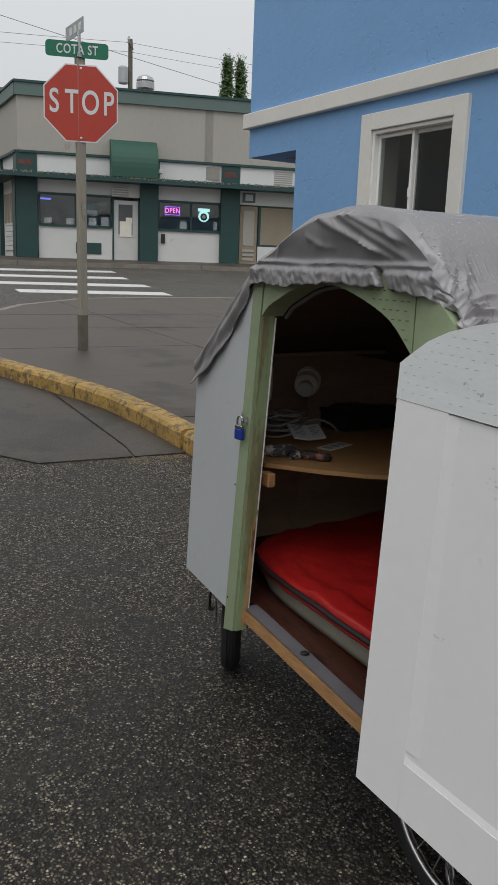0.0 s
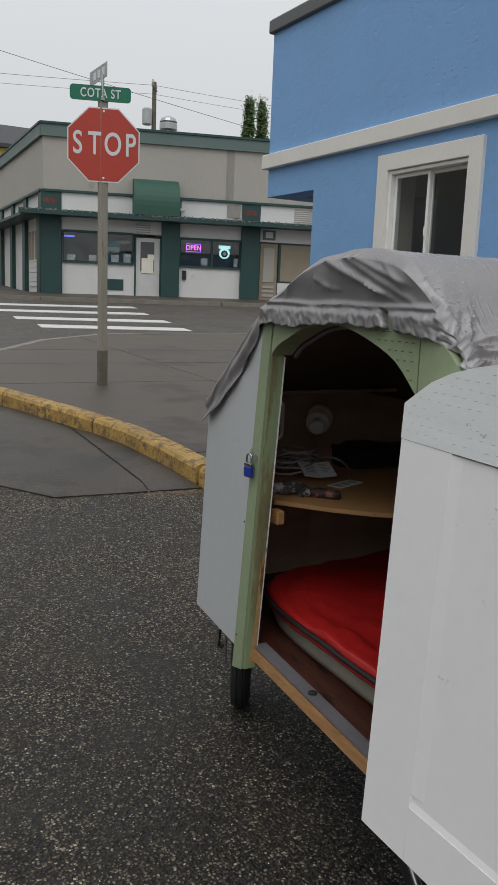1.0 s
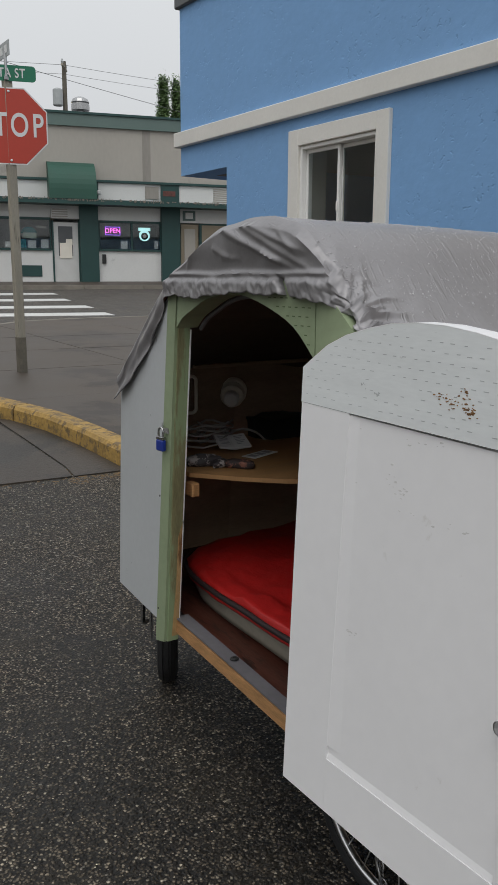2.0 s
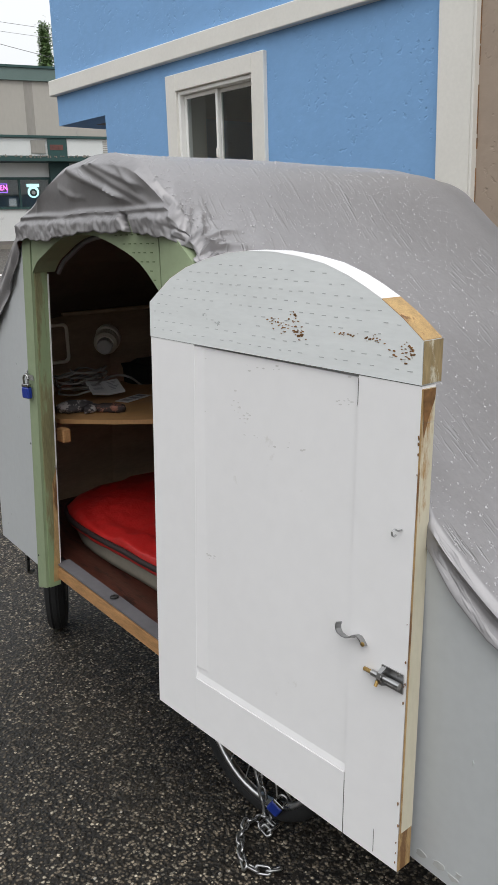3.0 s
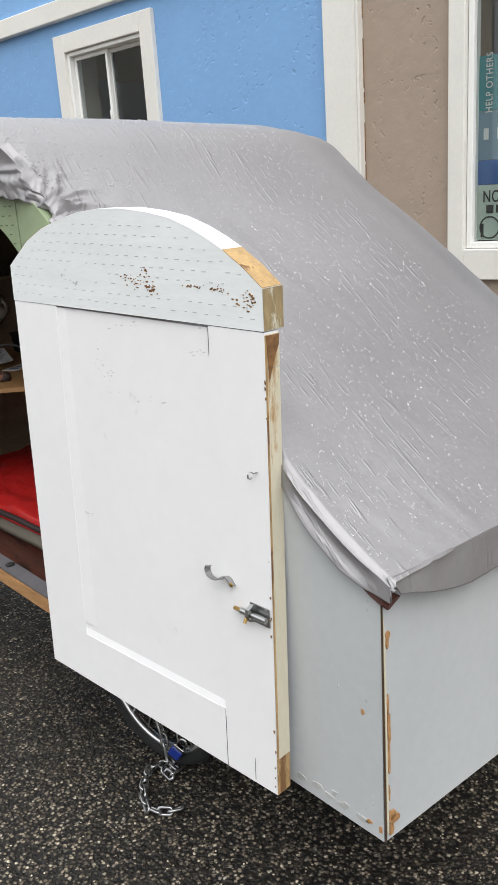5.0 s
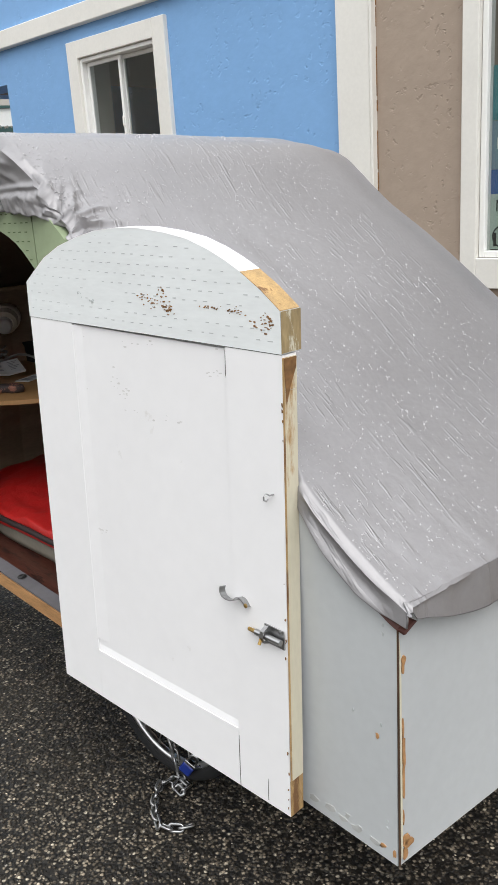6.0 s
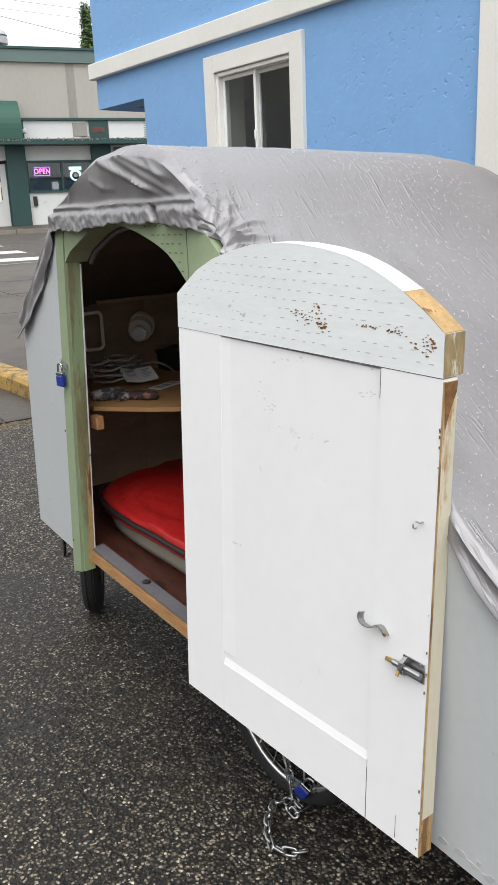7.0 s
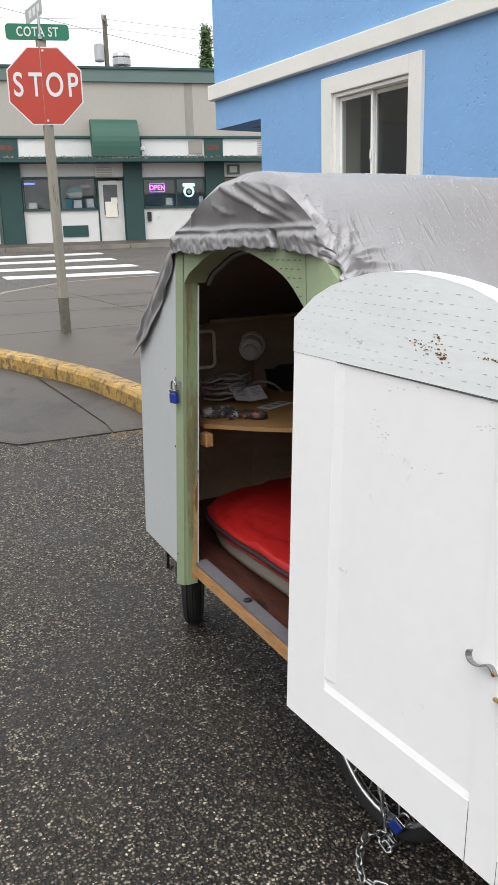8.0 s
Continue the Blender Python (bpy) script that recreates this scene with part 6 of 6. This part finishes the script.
# ---- the shop across the street ----
FO = Vector((7.57, 29.4, 0))
FM = Matrix.Translation(FO) @ pose(0, 0, 0, 0, 0, -16.9)
shop_b = thing("shop_building", (12, 29, 1.25), "low taupe and white shop with dark green pillars across the street", "building")


def fb(name, u0, u1, d0, d1, zz0, zz1, material, parent=None, label="", bevel=0.0):
    return part(name, box(bmesh.new(), u0, u1, d0, d1, zz0, zz1, bevel, FM), M[material], parent or shop_b, label)


fb("upper_wall", 0, 24, 0, 0.4, 4.85, 6.66, "f_grey", label="taupe stained facade panels")
fb("cornice", -0.06, 24, -0.10, 0.4, 6.66, 7.06, "f_trim", label="grey-green metal cornice")
fb("cornice_cap", -0.10, 24, -0.15, 0.4, 7.062, 7.14, "f_green")
fb("roof", 0.2, 24, 0.4, 14, 6.4, 6.6, "coping")
fb("stained_panel", 6.55, 6.85, -0.004, 0.0, 4.9, 6.655, "stain", label="rain-stained strip of the facade")
fb("string_course", 0, 24, -0.12, -0.002, 4.80, 4.88, "f_green")
for u0, u1 in ((0.66, 3.16), (4.85, 6.85), (7.9, 10.4), (10.9, 14)):
    fb("fascia_panel", u0, u1, -0.03, 0.3, 4.2, 4.79, "f_white")
fb("fascia_back", 0, 24, 0.0, 0.3, 3.5, 4.84, "f_white")
for u0, u1 in ((-0.06, 0.64), (4.80, 4.92), (7.2, 7.88), (10.42, 10.88)):
    fb("fascia_block", u0, u1, -0.07, 0.25, 4.16, 4.83, "f_green")
fb("fascia_vent", 6.62, 7.12, -0.06, -0.031, 4.28, 4.72, "stain", label="grey vent panel")
for u0 in (0.02, 7.28):
    fb("fascia_lettering", u0, u0 + 0.46, -0.078, -0.0705, 4.40, 4.58, "dull_red", label="row of faded dark red letters")
can = fb("canopy", -0.75, 24, -0.85, 0.0, 3.96, 4.06, "f_green", label="thin dark green canopy with leaves in its gutter")
fb("gutter", -0.78, 24, -0.92, -0.852, 3.95, 4.12, "f_green", can)
bm = bmesh.new()
rnd = random.Random(31)
for _ in range(260):
    u, r = rnd.uniform(-0.7, 12), rnd.uniform(0.02, 0.05)
    box(bm, u, u + r, -0.925 - rnd.uniform(0, 0.02), -0.915, 4.07 + rnd.uniform(-0.03, 0.05), 4.07 + rnd.uniform(0.02, 0.09), 0, FM)
tagged(part("gutter_debris", bm, M["kerb_raw"], shop_b), kind="stuff")
for u0, u1 in ((-0.08, 0.64), (4.21, 4.87), (7.18, 7.88), (10.4, 10.9)):
    fb("pillar", u0, u1, -0.22, 0.3, 1.0, 3.96, "f_green", label="dark green pillar")
# bays
def shop_window(u0, u1, za, zb, splits):
    w = fb("window", u0, u1, -0.06, 0.1, zb, zb + 0.08, "f_green", label="shop window in a dark green frame")
    fb("window_sill", u0, u1, -0.10, 0.1, za - 0.07, za, "f_green", w)
    edges = [u0] + splits + [u1]
    for u in edges:
        fb("mullion", max(u0, u - 0.035), min(u1, u + 0.035), -0.05, 0.08, za, zb, "f_green", w)
    for a, b in zip(edges, edges[1:]):
        g = fb("pane", a + 0.035, b - 0.035, 0.0, 0.012, za, zb, "f_glass", w)
        g.visible_shadow = False
    return w


w1 = shop_window(0.70, 3.20, 2.45, 3.45, [1.95])
w2 = shop_window(4.90, 7.18, 2.47, 3.40, [6.10])
fb("panel_below", 0.66, 3.24, -0.02, 0.3, 1.0, 2.38, "f_white", label="white painted wall below the window")
fb("panel_below", 4.87, 7.18, -0.02, 0.3, 1.0, 2.40, "f_white", label="white painted wall below the window")
fb("panel_above", 0.66, 4.21, -0.02, 0.3, 3.53, 3.96, "f_white")
fb("panel_above", 4.87, 7.18, -0.02, 0.3, 3.48, 3.96, "f_white")
fb("green_hatch", 1.95, 2.85, -0.05, -0.021, 1.47, 1.86, "f_green")
fb("mail_slot", 5.0, 5.14, -0.09, -0.021, 1.95, 2.28, "black")
fb("interior_wall", 0.6, 10.5, 2.6, 2.7, 1.0, 3.9, "f_dim")
fb("interior_floor", 0.6, 10.5, 0.3, 2.6, 1.2, 1.35, "f_dim")
for u in (0.66, 4.25, 7.5):
    fb("interior_partition", u, u + 0.06, 0.3, 2.6, 1.3, 3.9, "f_dim")
d1 = fb("door", 3.30, 4.16, 0.0, 0.06, 1.28, 3.38, "f_door", label="pale shop door with a glazed upper half")
fb("door_glass", 3.46, 3.96, -0.022, 0.0, 2.20, 3.24, "coping", d1, "dark glazed upper half")
fb("door_notice", 3.50, 3.93, -0.030, -0.024, 2.12, 2.66, "pvc", d1, "pale sheets taped over the lower pane")
fb("door_notice", 3.72, 3.95, -0.034, -0.031, 2.6, 2.80, "pvc", d1)
fb("door_frame", 3.24, 3.30, -0.05, 0.08, 1.2, 3.42, "f_green", d1)
fb("door_frame", 4.16, 4.21, -0.05, 0.08, 1.2, 3.42, "f_green", d1)
fb("louvre", 3.22, 3.84, -0.14, -0.021, 3.52, 3.86, "f_white", label="white louvred vent")
for k in range(4):
    fb("louvre_slat", 3.26, 3.80, -0.16, -0.141, 3.55 + k * 0.08, 3.59 + k * 0.08, "f_grey")
d2 = fb("door", 7.95, 8.62, 0.0, 0.06, 1.3, 3.42, "f_tan", label="tan panelled side door")
fb("door_panel", 8.08, 8.50, -0.02, 0.0, 2.0, 3.25, "f_grey", d2)
for k in range(3):
    fb("door_rail", 8.06, 8.52, -0.03, 0.0, 1.45 + k * 0.16, 1.54 + k * 0.16, "f_grey", d2)
fb("panel_above", 7.9, 10.4, -0.02, 0.3, 3.47, 3.96, "f_white")
fb("small_window", 8.02, 8.5, -0.06, -0.021, 3.55, 3.9, "f_trim")
fb("small_window_pane", 8.12, 8.4, -0.075, -0.061, 3.62, 3.84, "f_white")
fb("blind_window", 8.75, 10.3, -0.03, 0.05, 2.05, 3.40, "f_tan", label="window with a tan blind")
fb("blind_frame", 8.66, 10.38, -0.02, 0.04, 1.98, 3.46, "f_green")
fb("panel_below", 8.66, 10.4, -0.02, 0.3, 1.0, 1.98, "f_white")
fb("wall_rest", 10.9, 24, -0.02, 0.3, 1.0, 3.96, "f_white")
for k in range(7):
    fb("lattice_slat", 9.2, 9.9, -0.05, -0.031, 4.24 + k * 0.075, 4.28 + k * 0.075, "f_grey")
# posters and lit signs in the windows
for u, z, w, h, mt in ((0.85, 2.47, 0.28, 0.2, "paper"), (1.62, 2.48, 0.26, 0.2, "paper"), (2.1, 2.47, 0.24, 0.3, "teal"), (2.4, 2.47, 0.28, 0.26, "paper"), (2.85, 2.47, 0.26, 0.3, "paper"), (2.25, 2.8, 0.45, 0.2, "poster_pale"), (5.7, 2.5, 0.25, 0.26, "paper"), (6.95, 2.5, 0.14, 0.3, "paper"), (2.7, 3.15, 0.35, 0.1, "f_grey")):
    fb("window_notice", u, u + w, 0.03, 0.04, z, z + h, mt)
arch_sign = prism(bmesh.new(), [tuple(FM @ Vector((2.45 + 0.27 * math.cos(radians(a)), 0.03, 2.98 + 0.22 * math.sin(radians(a))))) for a in range(0, 181, 20)], FM.to_3x3() @ Vector((0, 0.01, 0)))
part("window_notice", arch_sign, M["teal"], shop_b)
neon = fb("open_sign", 5.13, 5.70, 0.06, 0.09, 2.96, 3.28, "black", label="lit pink and violet open sign")
for a in ((5.15, 5.68, 3.25, 3.27), (5.15, 5.68, 2.97, 2.99), (5.14, 5.16, 2.97, 3.27), (5.67, 5.69, 2.97, 3.27)):
    fb("sign_tube", a[0], a[1], 0.045, 0.058, a[2], a[3], "neon_violet", neon)
writing("sign_letters", "OPEN", 0.24, FM @ Matrix.Translation((5.415, 0.045, 3.12)) @ pose(0, 0, 0, 90, 0, 0), M["neon_pink"], neon, 0.006, 0.85)
round_sign = part("round_sign", lathe(bmesh.new(), [(0.20, 0), (0.20, 0.03)], FM @ Vector((6.58, 0.05, 2.98)), FM.to_3x3() @ Vector((0, -1, 0)), 24), M["neon_teal"], shop_b, "lit round sign")
part("round_sign_centre", lathe(bmesh.new(), [(0.13, 0), (0.13, 0.006)], FM @ Vector((6.58, 0.018, 2.96)), FM.to_3x3() @ Vector((0, -1, 0)), 24), M["f_green"], round_sign)
part("round_sign_star", lathe(bmesh.new(), [(0.07, 0), (0.07, 0.006)], FM @ Vector((6.58, 0.010, 2.96)), FM.to_3x3() @ Vector((0, -1, 0)), 6), M["sign_white"], round_sign)
fb("sign_banner", 6.36, 6.80, 0.02, 0.05, 3.15, 3.26, "neon_teal", round_sign)
fb("blue_tube", 0.72, 1.1, 0.04, 0.06, 3.28, 3.34, "neon_blue")
# awning over the door
bm = bmesh.new()
prof = [(0.0, 4.12)] + [(-0.95 * math.sin(radians(a)), 4.45 + 0.98 * math.cos(radians(a))) for a in range(90, -1, -10)] + [(0.0, 5.43)]
prof = [(0.0, 4.12), (-0.95, 4.12)] + [(-0.95 * math.sin(radians(a)), 4.45 + 0.98 * math.cos(radians(a))) for a in range(90, -1, -10)]
prism(bm, [tuple(FM @ Vector((3.14, d, z))) for d, z in prof], FM.to_3x3() @ Vector((1.62, 0, 0)))
part("awning", bm, M["f_awning"], shop_b, "faded green quarter-round cloth awning")
part("awning_lamp", box(bmesh.new(), 4.84, 5.0, -0.35, -0.2, 4.35, 4.5, 0.03, FM), M["sign_white"], shop_b)
# side wall along the other street
SM = Matrix.Translation(FO) @ pose(0, 0, 0, 0, 0, 86.2)


def sb(name, u0, u1, d0, d1, zz0, zz1, material, label=""):
    return part(name, box(bmesh.new(), u0, u1, d0, d1, zz0, zz1, 0, SM), M[material], shop_b, label)


sb("side_wall", 0.1, 24, -0.35, -0.02, 4.85, 6.66, "f_grey", "taupe side facade")
sb("side_cornice", 0, 24, -0.35, 0.10, 6.66, 7.06, "f_trim")
sb("side_cap", 0, 24, -0.35, 0.14, 7.062, 7.13, "f_green")
sb("side_course", 0, 24, -0.02, 0.12, 4.80, 4.88, "f_green")
sb("side_canopy", 0, 24, 0.0, 0.75, 3.96, 4.06, "f_green")
sb("side_base", 0.1, 24, -0.35, -0.03, 1.0, 4.85, "f_white")
for k in range(8):
    u = 0.0 + k * 2.9
    sb("side_pillar", u, u + 0.55, -0.3, 0.12, 1.0, 3.96, "f_green")
    sb("side_block", u, u + 0.55, -0.3, 0.06, 4.1, 4.83, "f_green")
sb("side_window", 0.9, 2.6, -0.06, 0.0, 2.4, 3.6, "f_white")
for u in (1.05, 1.62, 2.15):
    sb("side_pane", u, u + 0.42, 0.0, 0.012, 2.48, 3.52, "f_tan")
for k in range(5):
    sb("side_board", 0.9, 2.6, -0.03, 0.01 + 0.01 * (k % 2), 1.5 + k * 0.17, 1.65 + k * 0.17, "f_white")
# kitchen vent on its roof
vent_at = Vector((13.43, 32.0, 7.0))
roof_vent = thing("roof_vent", vent_at, "galvanised mushroom vent on the shop roof", "vent")
part("vent_stack", lathe(bmesh.new(), [(0.18, -0.6), (0.18, 1.0)], vent_at, (0, 0, 1), 18), M["steel"], roof_vent)
part("vent_hood", lathe(bmesh.new(), [(0.22, 0.95), (0.36, 1.0), (0.36, 1.22), (0.33, 1.26), (0.36, 1.3), (0.30, 1.42), (0.15, 1.50)], vent_at, (0, 0, 1), 22), M["steel"], roof_vent)

# far pavement and kerb in front of the shop
fk = thing("far_kerb", (12, 25, 1.0), "worn pale kerb and pavement in front of the shop", "kerb", kind="structure")
def fg(u, d):
    p = FM @ Vector((u, d, 0))
    return (p.x, p.y, gz(p.x, p.y))


NU = [-14, -9, -6, -4, -2, 0, 2, 4, 6, 8, 10, 13, 16, 20]
for a, b in zip(NU, NU[1:]):
    pts = [fg(a + 0.02, -2.85), fg(b, -2.85), fg(b, -2.70), fg(a + 0.02, -2.70)]
    part("kerb_stone", prism(bmesh.new(), [(x, y, z + 0.14) for x, y, z in pts], (0, 0, -0.3)), M["kerb" if 6 < a < 9 else "kerb_raw"], fk)
    pts = [fg(a, -2.69), fg(b, -2.69), fg(b, 0.4), fg(a, 0.4)]
    part("paving_slab", prism(bmesh.new(), [(x, y, max(z + 0.135, 0.0)) for x, y, z in pts], (0, 0, -0.3)), M["walk"], fk)

# ---- pole, wires, trees and a building further off ----
pole = thing("utility_pole", (15.25, 38.0, gz(15, 38)), "grey wooden utility pole with a transformer", "pole")
part("shaft", tube(bmesh.new(), [(15.25, 38, gz(15, 38) - 0.2), (15.25, 38, 6), (15.25, 38, 11.3)], [0.15, 0.13, 0.10], 12), M["post_foot"], pole)
part("transformer", lathe(bmesh.new(), [(0.20, 0), (0.23, 0.05), (0.23, 0.7), (0.16, 0.76)], (14.86, 37.9, 9.3), (0, 0, 1), 16), M["sign_grey"], pole)
part("crossarm", tube(bmesh.new(), [(14.95, 37.5, 11.05), (15.6, 38.6, 11.05)], 0.06, 6), M["post"], pole)
for k in (-1, 0, 1):
    part("insulator", lathe(bmesh.new(), [(0.05, 0), (0.07, 0.08), (0.04, 0.2)], (15.25 + k * 0.25, 38 + k * 0.42, 11.1), (0, 0, 1), 8), M["sign_grey"], pole)


def wire(a, b, sag, r):
    a, b = Vector(a), Vector(b)
    pts = [a + (b - a) * (k / 16) + Vector((0, 0, -sag * 4 * (k / 16) * (1 - k / 16))) for k in range(17)]
    solo("overhead_wire", tube(bmesh.new(), pts, r, 5), M["wire"], "thin dark overhead wire", "wire", "overhead wires")


wire((-6, 38, 13.6), (30, 38, 8.9), 0.3, 0.012)
wire((-10, 38, 9.6), (15.2, 38, 11.15), 0.2, 0.009)
wire((15.2, 38, 11.15), (45, 38, 12.4), 0.4, 0.009)
wire((-10, 38, 9.2), (15.2, 38, 10.75), 0.2, 0.008)
wire((15.2, 38, 10.75), (45, 38, 12.0), 0.4, 0.008)


def poplar(x, y, top, half, seed):
    z0 = gz(x, y)
    tree = thing("poplar_tree", (x, y, z0), "tall narrow green poplar tree", "tree", "poplars behind the shop")
    rnd = random.Random(seed)
    part("trunk", tube(bmesh.new(), [(x, y, z0 - 0.2), (x + 0.1, y, (z0 + top) / 2), (x, y, top - 0.8)], [0.3, 0.2, 0.04], 8), M["bark"], tree)
    bm = bmesh.new()
    for _ in range(26):
        h = rnd.uniform(z0 + 3, top - 1)
        w = rnd.uniform(0, 6.28)
        tube(bm, [(x, y, h), (x + half * 0.6 * math.cos(w), y + half * 0.6 * math.sin(w), h + 1.4)], [0.05, 0.012], 5)
    tagged(part("limbs", bm, M["bark"], tree), kind="stuff")
    verts, faces = [], []
    clumps = []
    for _ in range(150):
        h = rnd.random() ** 0.7
        zc = z0 + 2.5 + (top - z0 - 2.6) * h
        rr = half * (1.0 - 0.75 * h ** 3) * math.sqrt(rnd.random()) * rnd.uniform(0.6, 1.05)
        w = rnd.uniform(0, 6.28)
        clumps.append(Vector((x + rr * math.cos(w), y + rr * math.sin(w), zc)))
    for c in clumps:
        for _ in range(60):
            p = c + Vector((rnd.gauss(0, 0.16), rnd.gauss(0, 0.16), rnd.gauss(0, 0.34)))
            a = Vector((rnd.uniform(-1, 1), rnd.uniform(-1, 1), rnd.uniform(-1, 1))).normalized() * 0.10
            b = a.orthogonal().normalized() * 0.075
            n = len(verts)
            verts += [tuple(p - a), tuple(p + b), tuple(p + a), tuple(p - b)]
            faces.append((n, n + 1, n + 2, n + 3))
    me = bpy.data.meshes.new("crown")
    me.from_pydata(verts, [], faces)
    me.materials.append(M["leaves"])
    crown = new("crown", me)
    crown.parent = tree
    crown.matrix_parent_inverse = tree.matrix_basis.inverted()
    tagged(crown, kind="stuff")


poplar(32.45, 60, 16.8, 0.75, 1)
poplar(33.65, 60, 16.9, 0.70, 2)

yb = thing("yellow_building", (12, 72, gz(12, 72)), "yellow building with a dark pitched roof further off", "building")
part("wall", B(4, 18.4, 70, 80, gz(12, 70) - 1, 12.6), M["yellow"], yb)
bm = bmesh.new()
prism(bm, [(3.5, 69.5, 12.6), (18.8, 69.5, 12.6), (18.8, 75, 15.0), (3.5, 75, 15.0)], (0, 0, 0.3))
prism(bm, [(3.5, 80.5, 12.6), (18.8, 80.5, 12.6), (18.8, 75, 15.0), (3.5, 75, 15.0)], (0, 0, 0.3))
part("roof", bm, M["roofgrey"], yb, "dark grey roof")

# plain unseen buildings that close the street behind the camera, added for darker glass reflections
solo("unseen_opposite_building", B(-19, -15, -30, 6, -1.5, 6.0), M["f_grey"], "plain taupe building added out of view for window reflections", "building", kind="structure")
solo("unseen_corner_building", B(-26, -11, 17, 60, -1.0, 10.0), M["f_grey"], "plain taupe corner building added out of view for window reflections", "building", kind="structure")

# ---- loose stones proud of the asphalt, grit and leaves in the gutter ----
def scatter(name, n, area, size, material, label, seed, flat=0.5, sheet_top=0.0):
    rnd = random.Random(seed)
    verts, faces = [], []
    x0, x1, y0, y1 = area
    for _ in range(n):
        x, y = rnd.uniform(x0, x1), rnd.uniform(y0, y1)
        if x > 1.80 and y < 8:
            continue
        r = size * rnd.uniform(0.4, 1.0) ** 1.5
        c = Vector((x, y, gz(x, y) + sheet_top - r * flat * 0.25))
        w0 = rnd.uniform(0, 6.28)
        base = len(verts)
        k = 6
        for h, q in ((0.0, 1.0), (0.6, 0.85)):
            for j in range(k):
                w = w0 + 2 * math.pi * j / k
                s = r * q * rnd.uniform(0.6, 1.2)
                verts.append((c.x + s * math.cos(w) * 1.25, c.y + s * math.sin(w), c.z + h * r * flat))
        verts.append((c.x, c.y, c.z + r * flat * 0.85))
        faces += [(base + j, base + (j + 1) % k, base + k + (j + 1) % k, base + k + j) for j in range(k)]
        faces += [(base + k + j, base + k + (j + 1) % k, base + 2 * k) for j in range(k)]
    me = bpy.data.meshes.new(name)
    me.from_pydata(verts, [], faces)
    me.materials.append(material)
    tagged(new(name, me), label, name.replace("_", " "), kind="stuff")


scatter("road_stones", 3600, (-0.7, 1.82, 0.2, 3.6), 0.0044, M["stones_mixed"], "pale worn stones showing in the asphalt", 41, 0.45)
scatter("road_stones", 5200, (-0.9, 1.82, 2.6, 4.6), 0.0072, M["stones_mixed"], "pale worn stones showing in the asphalt", 42, 0.45)
scatter("gutter_leaves", 190, (1.40, 1.81, 4.22, 4.58), 0.015, M["leaf"], "small dry leaves and grit in the gutter", 43, 0.25)
scatter("gutter_leaves", 90, (1.62, 1.80, 4.5, 6.2), 0.012, M["leaf"], "small dry leaves and grit in the gutter", 44, 0.25)
scatter("gutter_leaves", 26, (0.95, 1.81, 4.26, 4.40), 0.014, M["leaf"], "small dry leaves and grit in the gutter", 45, 0.25)

# a thin crack across the asphalt
rnd = random.Random(52)
bm = bmesh.new()
side_a, side_b = [], []
for k in range(61):
    x = -0.75 + k * 0.026
    y = 1.452 + 0.018 * math.sin(x * 5.0) + 0.012 * nz(x * 9, 0.3, 6.1) + rnd.uniform(-0.004, 0.004)
    w = 0.0007 + 0.0028 * abs(nz(x * 14, 2.0, 2.0))
    side_a.append(bm.verts.new((x, y - w, gz(x, y) + 0.0025)))
    side_b.append(bm.verts.new((x, y + w, gz(x, y) + 0.0025)))
for k in range(60):
    bm.faces.new((side_a[k], side_a[k + 1], side_b[k + 1], side_b[k]))
solo("road_crack", bm, M["joint"], "thin dark crack across the asphalt", "crack", kind="structure")
